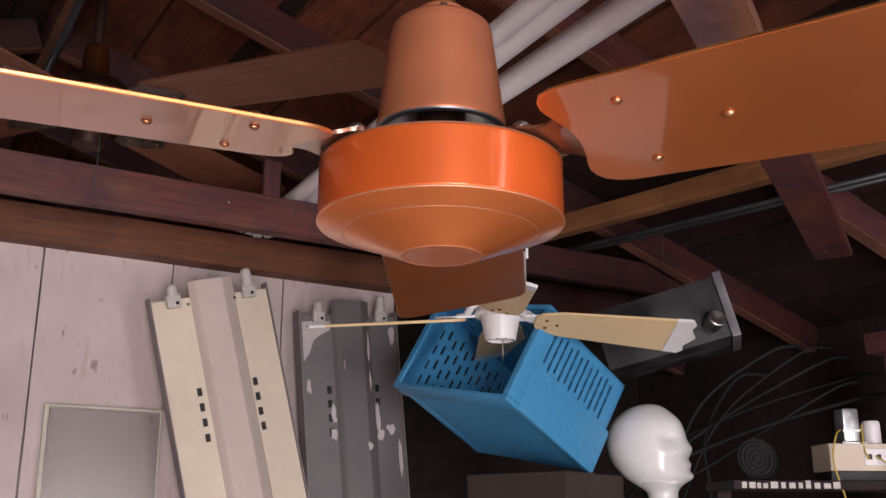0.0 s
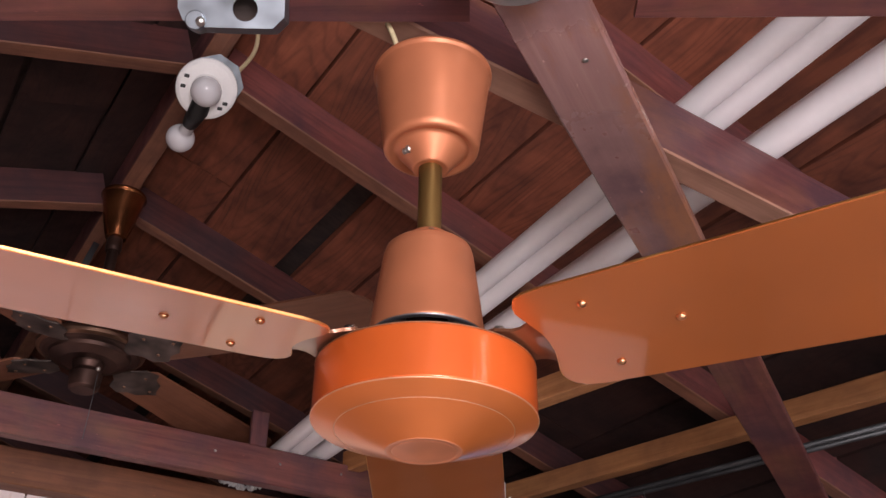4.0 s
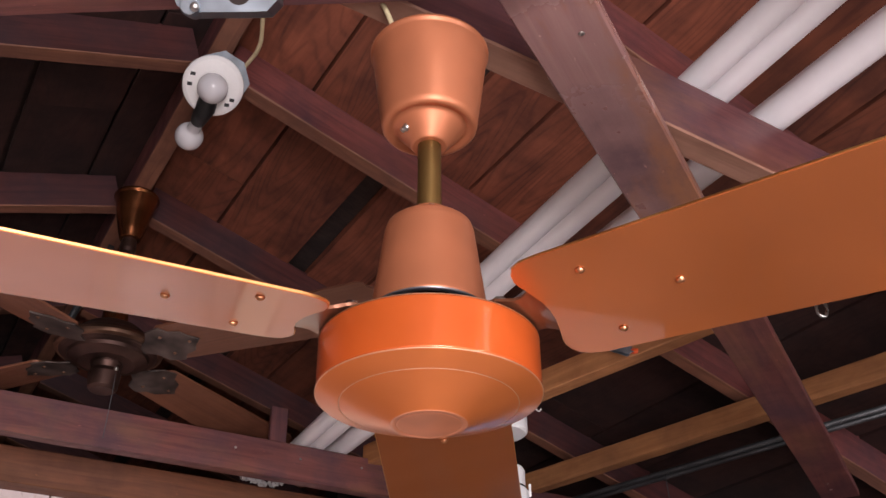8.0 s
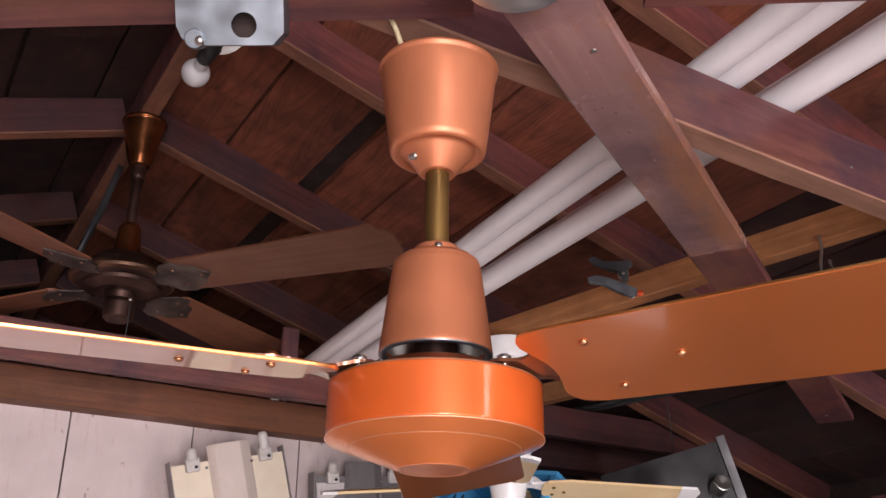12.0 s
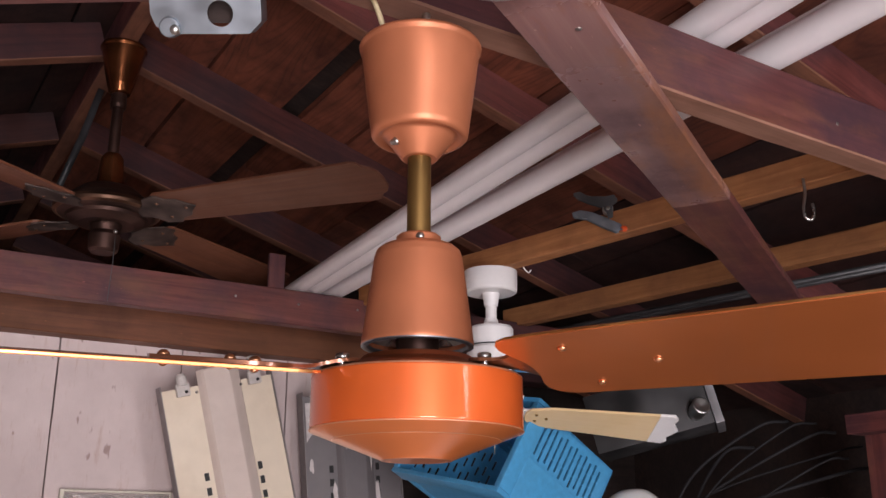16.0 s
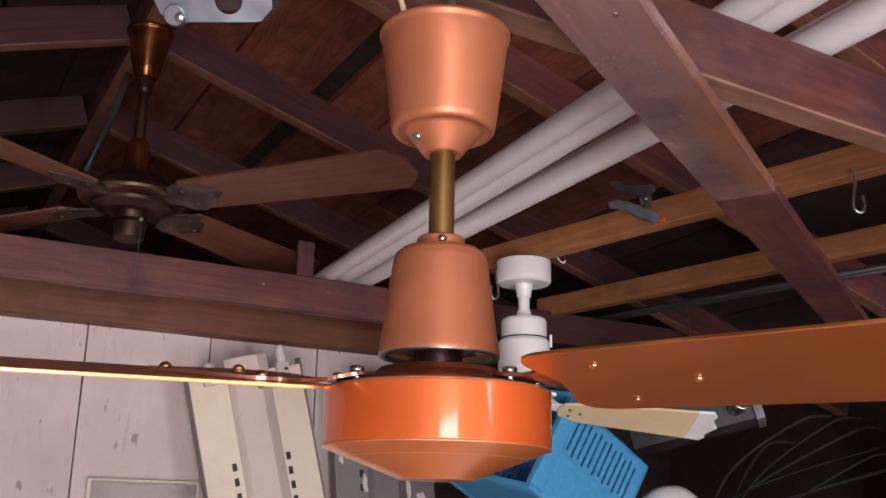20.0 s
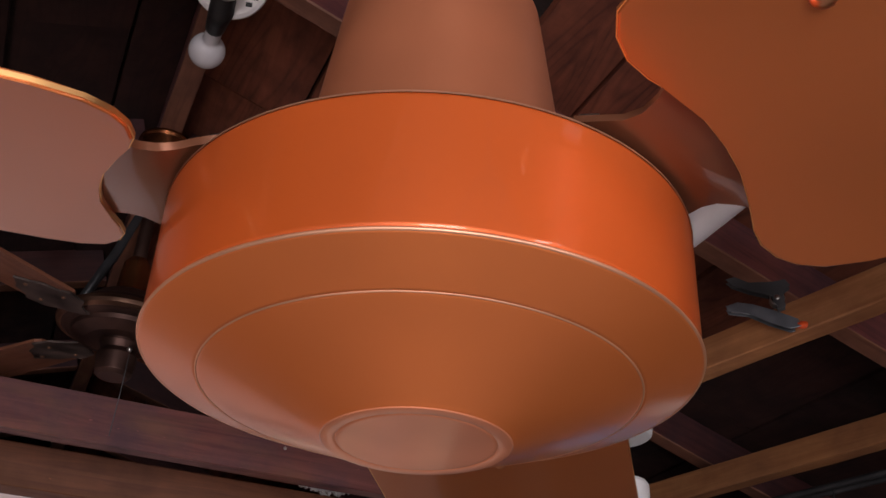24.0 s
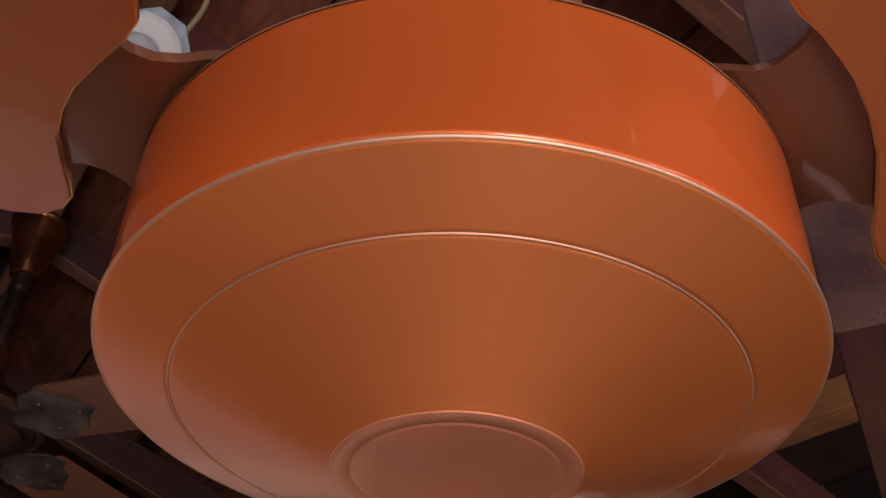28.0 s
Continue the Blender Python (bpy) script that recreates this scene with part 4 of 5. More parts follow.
part("yoke", lathe([(0.0, 0.350), (0.017, 0.350), (0.019, 0.360), (0.017, 0.387), (0.0, 0.387)], 32), antique_dark, t)
part("neck", lathe([(0.0, 0.150), (0.040, 0.150), (0.034, 0.158), (0.029, 0.175), (0.025, 0.225), (0.018, 0.236), (0.0, 0.237)], 48), antique_copper, t)
part("motor", lathe([(0.0, 0.066), (0.060, 0.066), (0.086, 0.076), (0.088, 0.084), (0.100, 0.086), (0.112, 0.092), (0.1145, 0.100), (0.110, 0.108), (0.096, 0.112), (0.090, 0.124), (0.060, 0.150), (0.0, 0.154)], 72), antique_dark, t, "stepped bronze motor body")
part("motor_ring", lathe([(0.098, 0.090), (0.108, 0.0885), (0.1155, 0.093), (0.1170, 0.100), (0.1130, 0.108), (0.104, 0.111)], 72), antique_ring, t, "lighter bronze ring round the motor")
part("switch_cup", lathe([(0.0, 0.002), (0.026, 0.002), (0.032, 0.008), (0.035, 0.040), (0.030, 0.050), (0.035, 0.062), (0.036, 0.083), (0.0, 0.083)], 40), antique_dark, t)
part("pull_chain", tube([(0.027, -0.014, 0.045), (0.030, -0.016, 0.040), (0.030, -0.016, -0.02), (0.026, -0.014, -0.11)], 0.0009, 6), grey_steel, t, "thin grey pull chain")
screw(t, (0.030, -0.018, 0.046), (0.3, -0.8, -0.3), 0.005, steel, "chain_ferrule")
B2 = [(0.150, -0.052), (0.160, -0.060), (0.630, -0.076), (0.646, -0.070), (0.650, -0.056), (0.666, -0.046), (0.676, -0.030), (0.678, 0.0), (0.676, 0.030), (0.666, 0.046), (0.650, 0.056), (0.646, 0.070), (0.630, 0.076), (0.160, 0.060), (0.150, 0.052)]
I2 = [(0.060, -0.018), (0.095, -0.014), (0.115, -0.026), (0.130, -0.052), (0.165, -0.060), (0.178, -0.040), (0.205, -0.034), (0.215, -0.016), (0.235, 0.0), (0.215, 0.016), (0.205, 0.034), (0.178, 0.040),
      (0.165, 0.060), (0.130, 0.052), (0.115, 0.026), (0.095, 0.014), (0.060, 0.018)]
for k in range(4):
    m = pose(0, 0, 0.088, 0, 0, 31 + (-51, 35, 125, 215)[k]) @ pose(0, 0, 0, -10, 0, 0)
    blade = part("blade", plate(outline_ccw(B2), 0.0, 0.006, 0.001), blade_wood, t, "brown wooden blade")
    blade.matrix_local = m
    part("blade_iron", plate(outline_ccw(I2), -0.0045, -0.0005, 0.001, m=m), iron_grey, t, "scrolled bronze blade iron")
    for u, w in ((0.155, -0.030), (0.155, 0.030), (0.21, 0.0)):
        screw(blade, (u, w, -0.0045), (0, 0, -1), 0.0042, antique_ring)
t = thing("hanging_strap", GARAGE @ Matrix.Identity(4), "thin grey metal strap hanging from the ridge", "strap")
part("strap", tube([(-0.012, 1.66, 3.05), (-0.050, 1.62, 2.90), (-0.098, 1.57, 2.745)], [0.011, 0.0125, 0.011], 4), strap_grey, t)

# ---- the white fan on the loose joist ----
t = thing("ceiling_fan", Matrix.Translation((0.128, 1.33, 2.20)), "white ceiling fan with pale maple blades hanging from a joist", "ceiling fan")
part("canopy", lathe([(0.0, 0.292), (0.020, 0.292), (0.056, 0.293), (0.0605, 0.297), (0.0615, 0.304), (0.0615, 0.345), (0.0, 0.345)], 56), fan_white, t, "white cylindrical canopy")
part("neck", lathe([(0.0, 0.208), (0.024, 0.214), (0.0165, 0.224), (0.0150, 0.232), (0.0128, 0.234), (0.0128, 0.262), (0.0160, 0.264), (0.0175, 0.278), (0.0215, 0.293), (0.0, 0.293)], 36), fan_white, t)
motor = part("motor", lathe([(0.0, 0.070), (0.030, 0.070), (0.048, 0.080), (0.055, 0.094), (0.057, 0.100), (0.057, 0.160), (0.054, 0.164), (0.0505, 0.166), (0.0505, 0.207), (0.047, 0.213), (0.030, 0.216), (0.0, 0.216)], 64), fan_white, t, "white two-step motor body")
part("lever", boxes(((0.0565, -0.006, 0.150), (0.062, 0.0, 0.178)), bevel=0.001), fan_white, motor)
part("lever_band", lathe([(0.0506, 0.167), (0.0522, 0.167), (0.0522, 0.170), (0.0506, 0.170)], 48), black_plastic, motor, "dark seam")
part("hub", lathe([(0.0, 0.020), (0.052, 0.020), (0.056, 0.028), (0.050, 0.045), (0.030, 0.072), (0.0, 0.072)], 48), fan_white, t)
cup = part("switch_cup", lathe([(0.0, -0.024), (0.027, -0.024), (0.0275, -0.030), (0.033, -0.030), (0.0335, -0.024), (0.042, 0.020), (0.0, 0.022)], 48), fan_white, t, "white ribbed switch cup")
for k in range(10):
    a = 2 * math.pi * k / 10
    part("rib", boxes(((0.0270, -0.0012, -0.031), (0.0330, 0.0012, -0.0295))), black_plastic, cup).matrix_local = pose(0, 0, 0, 0, 0, 36 * k)
part("pull_chain", tube([(0.004, -0.01, -0.024), (0.004, -0.012, -0.05), (0.004, -0.012, -0.075)], 0.0012, 6), steel, t)
B3 = [(0.085, -0.034), (0.075, -0.018), (0.073, 0.0), (0.075, 0.018), (0.085, 0.034), (0.130, 0.048), (0.365, 0.067), (0.3651, -0.067), (0.130, -0.048)]
T3 = [(0.3653, -0.067), (0.398, -0.070), (0.408, -0.054), (0.402, -0.034), (0.412, -0.017), (0.421, 0.0), (0.412, 0.017), (0.402, 0.034), (0.408, 0.054), (0.398, 0.070), (0.3653, 0.067)]
I3 = [(0.030, -0.014), (0.055, -0.008), (0.075, -0.016), (0.100, -0.022), (0.120, -0.012), (0.140, 0.0), (0.120, 0.012), (0.100, 0.022), (0.075, 0.016), (0.055, 0.008), (0.030, 0.014)]
for k in range(4):
    m = pose(0, 0, 0.016, 0, 0, (3, 86, 174, 266)[k]) @ pose(0, 0, 0, (-18, -12, -12, -12)[k], (5.0, 1.5, 1.5, 1.5)[k], 0)
    blade = part("blade", plate(outline_ccw(B3), 0.0, 0.006, 0.001), maple, t, "pale maple blade")
    blade.matrix_local = m
    part("blade_tip", plate(outline_ccw(T3), -0.0002, 0.0062, 0.001), fan_white, blade, "white scalloped tip")
    part("blade_iron", plate(outline_ccw(I3), 0.007, 0.012, 0.001, m=m), fan_white, t, "white blade iron")
    part("iron_arm", tube([m @ Vector(p) for p in curve_points([(0.040, 0.010, 0.034), (0.058, 0.014, 0.030), (0.072, 0.004, 0.014), (0.092, 0.0, 0.010)])], [0.007] * 8 + [0.0085] * 8 + [0.006] * 9, 10), fan_white, t, "curved white iron arm")
    for u, w in ((0.098, -0.015), (0.098, 0.015), (0.122, 0.0)):
        screw(blade, (u, w, -0.0002), (0, 0, -1), 0.004, brass_old)
t = thing("cup_hook", Matrix.Translation((0.20, 1.30, 2.548)), "small white wire hook beside the white fan", "hook")
part("wire", tube(curve_points([(0.0, 0, 0.012), (0.004, 0, -0.002), (0.014, 0, -0.012), (0.020, 0, -0.006)]), 0.0016, 6), fan_white, t)

# ---- white strip lights lying on the ties ----
def strip_light(name, p, q, radii, label):
    """A white channel with round lamp tubes lying along it, from p to q (garage axes)."""
    length = (Vector(q) - Vector(p)).length
    t = thing(name, along(p, q), label, "strip light")
    w = sum(2 * r for r in radii)
    y = -w / 2
    for r in radii:
        yc = y + r
        prof = [(0.0, 0.0), (r * 0.55, 0.0), (r * 0.6, 0.02), (r * 0.92, 0.022), (r, 0.03), (r, length - 0.03), (r * 0.92, length - 0.022), (r * 0.6, length - 0.02), (0.0, length)]
        part("tube", lathe(prof, 28, m=Matrix.Translation((0, yc, r + 0.001)) @ pose(0, 0, 0, 0, 90, 0)), white_enamel, t, "white round tube")
        y += 2 * r
    part("channel", boxes(((0.06, -w / 2 + 0.016, 2 * min(radii) - 0.010), (length - 0.06, w / 2 - 0.016, 2 * min(radii) + 0.006)), bevel=0.003), white_enamel, t, "white metal channel")
    return t


strip_light("strip_light", (0.346, -1.45, 2.5435), (0.550, 1.70, 2.562), (0.0222, 0.0195), "pair of long white lamp tubes lying on the tie beams")
strip_light("strip_light", (0.520, -1.45, 2.5435), (0.628, 1.66, 2.562), (0.0240,), "single long white lamp tube lying on the tie beams")

# ---- clamp and hook on the loose joist ----
t = thing("spring_clamp", Matrix.Translation((0.398, 1.030, 2.556)) @ pose(0, 0, 0, 0, 0, -8) @ Matrix.Scale(0.86, 4), "grey steel spring clamp with orange tips hung on the joist", "clamp")
UPRIGHT = Matrix(((1, 0, 0, 0), (0, 0, -1, 0), (0, 1, 0, 0), (0, 0, 0, 1)))      # a plate drawn in x, z
for y, name, outline in ((-0.012, "upper_arm", ((-0.128, 0.090), (-0.112, 0.094), (-0.090, 0.080), (-0.050, 0.078), (-0.030, 0.082), (-0.022, 0.070), (-0.036, 0.058), (-0.034, 0.030), (-0.046, 0.026), (-0.056, 0.052), (-0.090, 0.064), (-0.118, 0.078))),
                         (0.004, "lower_arm", ((-0.132, 0.046), (-0.112, 0.052), (-0.086, 0.046), (-0.050, 0.030), (-0.016, 0.012), (-0.012, -0.002), (-0.030, -0.006), (-0.064, 0.010), (-0.096, 0.030), (-0.128, 0.036)))):
    for side in (0.0, 0.014):
        part(name, plate(outline_ccw([(x, z) for x, z in outline]), -y - side, -y - side + 0.0018, 0.0004, m=UPRIGHT), galvanised if name == "lower_arm" else grey_steel, t)
    mid = [(sum(p[0] for p in outline[k:k + 2]) / 2, sum(p[1] for p in outline[k:k + 2]) / 2) for k in (0, 2)]
    part("web", tube([(x, y + 0.007, z - 0.006) for x, z in mid], 0.006, 6), bright_zinc if name == "lower_arm" else grey_steel, t, "bent web")
part("tip", tube([(-0.018, 0.008, 0.004), (-0.004, 0.008, 0.000), (0.012, 0.008, 0.001)], [0.006, 0.009, 0.007], 10), red_plastic, t, "orange plastic tip")
part("spring", lathe([(0.010, -0.008), (0.013, -0.008), (0.013, 0.008), (0.010, 0.008)], 20, m=pose(-0.046, -0.002, 0.048, 90, 0, 0)), steel, t)
part("rivet", lathe([(0.0, -0.014), (0.005, -0.014), (0.005, 0.014), (0.0, 0.014)], 12, m=pose(-0.046, 0.0, 0.048, 90, 0, 0)), steel, t)
for at, turn in (((0.655, 0.735, 2.5465), 0), ((0.068, 1.406, 2.5465), 200)):
    t = thing("screw_hook", Matrix.Translation(at) @ pose(0, 0, 0, 0, 0, turn), "zinc screw hook in the underside of the joist", "hook", "screw hooks")
    part("wire", tube(curve_points([(0, 0, 0.006), (0.001, 0, -0.02), (-0.004, 0, -0.048), (-0.002, 0, -0.066), (0.008, 0, -0.070), (0.013, 0, -0.058), (0.012, 0, -0.040)]), 0.0028, 8), steel, t)
t = thing("conduits", GARAGE @ Matrix.Identity(4), "two thin grey conduits lying behind the joists", "conduit")
for dx in (0.0, 0.035):
    part("conduit", tube([(1.27 + dx, 2.00, 2.566), (1.489 + dx, 1.05, 2.566), (1.610 + dx, 0.52, 2.566)], 0.007, 10), grey_steel, t)
solo("board_stub", beam_mesh(0.092, 0.045, 0.02, 0, 77), timber_tie, GARAGE @ Matrix(((0, 1, 0, 0.446), (0, 0, 1, 1.535), (1, 0, 0, 2.560), (0, 0, 0, 1))), "short reddish board end standing on the tie beam", "board", "", "")

# ---- things against the painted wall ----
def folded(section, length, thick=0.0022):
    """A sheet folded to a section in x and y, running up z."""
    bm = bmesh.new()
    n = 8
    rings = []
    for k in range(n + 1):
        z = length * k / n
        rings.append([bm.verts.new((x, y, z)) for x, y in section] + [bm.verts.new((x, y + thick, z)) for x, y in section[::-1]])
    for a, b in zip(rings, rings[1:]):
        m = len(a)
        for k in range(m):
            bm.faces.new((a[k], a[(k + 1) % m], b[(k + 1) % m], b[k]))
    bm.faces.new(rings[0][::-1])
    bm.faces.new(rings[-1])
    bmesh.ops.recalc_face_normals(bm, faces=bm.faces)
    return bm


def reflector(m, length, width, materials, label, slots, patches=()):
    """A folded strip light reflector standing on end: two flanks, a longer raised ridge, side flanges darkened for
    grime and shade, lamp sockets, slots.
    """
    t = thing("light_reflector", m, label, "light fixture")
    w = width / 2
    flank_mat, ridge_mat = materials
    short = length - 0.036
    part("flank", folded([(-w, 0.001), (-0.052, -0.004)], short), flank_mat, t)
    part("flank", folded([(0.060, -0.004), (w, 0.001)], short - 0.004), flank_mat, t)
    ridge = part("ridge", folded([(-0.0515, -0.004), (-0.044, -0.016), (-0.038, -0.022), (0.028, -0.022), (0.036, -0.018), (0.0595, -0.003)], length), ridge_mat, t, "raised middle fold")
    for x in (-w - 0.0035, w + 0.0012):
        part("flange", boxes(((x, -0.006, 0.0), (x + 0.0023, 0.032, short + 0.012)), bevel=0.0006), flange_grey, t, "side flange greyed by grime and painted-in shade")
    z = short
    for x, tall in ((-w * 0.66, 0.030), (w * 0.64, 0.046)):
        part("socket_foot", smooth(boxes(((x - 0.017, -0.022, z - 0.022), (x + 0.017, -0.0055, z + 0.010)), bevel=0.004), 50), socket_grey, t, "dusty pale lamp socket")
        part("socket", lathe([(0.0, 0.0), (0.0125, 0.0), (0.0135, 0.004), (0.0125, tall - 0.006), (0.009, tall), (0.0, tall)], 20, m=Matrix.Translation((x, -0.016, z + 0.004))), socket_grey, t)
        # black disc in place of the socket's shaded hole
        part("socket_hole", lathe([(0.0, -0.0008), (0.0042, -0.0008), (0.0042, 0.001), (0.0, 0.001)], 12, m=pose(x + 0.006, -0.0225, z - 0.012, 90, 0, 0)), black_plastic, t)
        part("fixing_screw", lathe([(0.0, -0.0010), (0.0036, -0.0010), (0.0036, 0.001), (0.0, 0.001)], 10, m=pose(x * 0.62, -0.0062, z - 0.016, 90, 0, 0)), nail_steel, t)
    # slots are not cut: black blocks give their shade
    for s in (-1, 1):
        for k in range(4):
            zc = length - slots - 0.036 * k
            part("slot", boxes(((s * 0.070 - 0.0055, -0.0056, zc - 0.0095), (s * 0.070 + 0.0055, -0.0006, zc + 0.0095))), black_plastic, t, "black block for a shaded slot")
    lay = Matrix(((1, 0, 0, 0), (0, 0, -1, 0), (0, 1, 0, length), (0, 0, 0, 1)))
    for outline, depth in patches:
        part("bare_patch", plate(outline_ccw(list(outline)), depth, depth + 0.0008, m=lay), chip_white, t, "flaked pale patch")
    return t


rng = random.Random(21)


def flake(x, z, rx, rz, n=11):
    """A ragged outline of a paint flake."""
    return [(x + rx * rng.uniform(0.55, 1.15) * math.cos(2 * math.pi * k / n), z + rz * rng.uniform(0.55, 1.15) * math.sin(2 * math.pi * k / n)) for k in range(n)]


W2 = 0.1425
CHIPS = [([(-W2 + 0.004, -0.054), (-0.056, -0.054), (-0.060, -0.078), (-0.084, -0.088), (-0.108, -0.104), (-0.122, -0.140), (-W2 + 0.004, -0.160)], 0.0045),
         (flake(-0.128, -0.225, 0.008, 0.022), 0.004), (flake(-0.062, -0.300, 0.009, 0.030), 0.0052), (flake(-0.064, -0.350, 0.010, 0.018), 0.0052), (flake(0.066, -0.310, 0.008, 0.046), 0.0056),
         (flake(0.072, -0.360, 0.012, 0.020), 0.0056), (flake(0.046, -0.130, 0.0035, 0.045), 0.0155), (flake(0.046, -0.215, 0.003, 0.030), 0.0155), (flake(0.105, -0.345, 0.016, 0.016), 0.004),
         (flake(0.126, -0.090, 0.010, 0.030), 0.003), (flake(-0.030, -0.170, 0.002, 0.016), 0.0222), (flake(0.128, -0.42, 0.006, 0.05), 0.003), (flake(0.030, -0.385, 0.007, 0.014), 0.0222)]
reflector(GARAGE @ pose(0.945, 1.660, 0.037, 0, -14.6, 0), 2.405, 0.290, (cream_enamel, cream_ridge), "cream enamelled fluorescent reflector leaning on the wall", 0.262)
reflector(GARAGE @ pose(0.995, 1.745, 0.014, 0, -5.8, 0), 2.372, 0.285, (grey_enamel, grey_enamel), "chipped grey fluorescent reflector standing by the wall", 0.235, CHIPS)
t = thing("storm_window", GARAGE @ pose(0.128, 1.755, 0.0, -1.5, 0, 0), "dusty framed glass sheet hung on the painted wall", "window")
part("pane", boxes(((-0.098, -0.003, 1.70), (0.164, 0.0, 2.053))), glass_mat, t, "dusty glass")
for lo, hi in (((-0.106, -0.009, 1.688), (-0.096, 0.006, 2.063)), ((0.162, -0.005, 1.688), (0.167, 0.004, 2.063)), ((-0.096, -0.005, 2.057), (0.162, 0.004, 2.063)), ((-0.096, -0.009, 1.688), (0.162, 0.006, 1.700))):
    part("frame_bar", boxes((lo, hi), bevel=0.0015), frame_tan, t)

# ---- the shelf with the crate and the foam head ----
t = thing("storage_shelf", Matrix.Translation((0.34, 1.72, 0)) @ pose(0, 0, 0, 0, 0, 0), "dark wooden storage shelf crowded against the back", "shelf")
for z in (0.425, 1.10, 1.755):
    part("shelf_board", boxes(((-0.38 if z < 1 else -0.22, -0.24, z), (0.42, 0.16 if z > 1 else 0.08, z + 0.025)), bevel=0.003), dark_wood, t)
for x, y in ((-0.21, -0.225), (0.375, -0.225), (-0.21, 0.12), (0.375, 0.12)):
    part("post", boxes(((x, y, 0.0), (x + 0.035, y + 0.035, 1.78)), bevel=0.002), dark_wood, t)
# unseen white box added so the right blade's root shows a pale reflection
t = thing("storage_box", Matrix.Translation((0.34, 1.72, 0.450)), "long unseen white box added for the blade's pale reflection", "box")
part("body", smooth(boxes(((-0.37, -0.235, 0.0), (0.05, 0.06, 0.32)), bevel=0.012), 40), white_enamel, t)
part("lid", smooth(boxes(((-0.378, -0.243, 0.321), (0.058, 0.068, 0.35)), bevel=0.010), 40), white_enamel, t)
t = thing("carton", Matrix.Translation((0.27, 1.62, 1.78)) @ pose(0, 0, 0, 0, 0, -44), "dark brown cardboard carton under the blue crate", "box")
part("body", boxes(((-0.17, -0.12, 0.0), (0.12, 0.10, 0.125)), bevel=0.004), carton, t)
part("flap", boxes(((-0.17, -0.121, 0.122), (0.12, -0.01, 0.127))), carton, t)

CW, CD, CH = 0.379, 0.319, 0.228
t = thing("plastic_crate", pose(0.168, 1.595, 2.111, 0, 0, -44.4) @ pose(0, 0, 0, -26.4, 0, 0) @ pose(0, 0, 0, 0, 10.9, 0), "bright blue slotted plastic crate lying tilted on its side", "crate")


def slotted(w, h, rows, cols, th=0.004, slot=(0.009, 0.026), low=0.0):
    """A flat wall in x and z with staggered rows of upright slots cut through, thickness along y."""
    bm = bmesh.new()
    margin_x, margin_z = 0.03, 0.030
    margin_z = 0.022 if low else margin_z
    px, pz = (w - 2 * margin_x) / cols, (h - 2 * margin_z - low) / rows
    left = -w / 2
    for i in range(cols):
        c0 = -w / 2 + margin_x + (i + 0.5) * px
        a, b = c0 - slot[0] / 2, c0 + slot[0] / 2
        box(bm, (left, -th / 2, -h / 2), (a, th / 2, h / 2))
        left, foot = b, -h / 2
        for j in range(rows):
            z = -h / 2 + margin_z + low + (j + 0.5) * pz + (0.25 if i % 2 else -0.20) * (pz - slot[1] * 0.5)
            box(bm, (a, -th / 2, foot), (b, th / 2, z - slot[1] / 2))
            foot = z + slot[1] / 2
        box(bm, (a, -th / 2, foot), (b, th / 2, h / 2))
    box(bm, (left, -th / 2, -h / 2), (w / 2, th / 2, h / 2))
    return bm


part("side_wall", slotted(CD, CH, 3, 13, slot=(0.0075, 0.0275), low=0.096), blue_plastic, t, "slotted blue side").matrix_local = pose(CW / 2 - 0.012, 0, 0, 0, 0, 90)
part("side_wall", slotted(CD, CH, 4, 11), blue_plastic, t, "slotted blue side").matrix_local = pose(-CW / 2 + 0.012, 0, 0, 0, 0, 90)
part("back_panel", slotted(CW - 0.02, CH, 4, 12), blue_plastic, t, "slotted blue end").matrix_local = pose(0, CD / 2 - 0.004, 0)
part("lower_wall", boxes(((-CW / 2 + 0.012, -CD / 2, -CH / 2), (CW / 2 - 0.012, CD / 2, -CH / 2 + 0.005)), bevel=0.001), blue_plastic, t)
part("upper_wall", slotted(CW - 0.02, CD, 4, 12), blue_plastic, t).matrix_local = pose(0, 0, CH / 2 - 0.003, 90, 0, 0)
rim = CD / 2
part("skirt", smooth(boxes(((CW / 2 - 0.012, -rim + 0.034, -CH / 2 - 0.004), (CW / 2 + 0.006, rim, -CH / 2 + 0.104)), bevel=0.006), 30), blue_plastic, t, "plain raised lower half of the slotted side")
for lo, hi in (((-CW / 2 - 0.004, -rim - 0.006, -CH / 2 - 0.006), (CW / 2 + 0.004, -rim + 0.040, -CH / 2 + 0.006)), ((-CW / 2 - 0.004, -rim - 0.006, CH / 2 - 0.006), (CW / 2 + 0.004, -rim + 0.040, CH / 2 + 0.006)),
               ((-CW / 2 - 0.004, -rim - 0.006, -CH / 2 + 0.006), (-CW / 2 + 0.014, -rim + 0.040, CH / 2 - 0.006)), ((CW / 2 - 0.014, -rim - 0.006, -CH / 2 + 0.006), (CW / 2 + 0.004, -rim + 0.040, CH / 2 - 0.006))):
    part("rim", smooth(boxes((lo, hi), bevel=0.003), 30), blue_plastic, t)
for sx in (-1, 1):
    part("corner_post", smooth(boxes(((sx * (CW / 2 - 0.012) - 0.014, -rim + 0.03, -CH / 2 - 0.002), (sx * (CW / 2 - 0.012) + 0.014, rim, -CH / 2 + 0.028)), bevel=0.006), 30), blue_plastic, t)

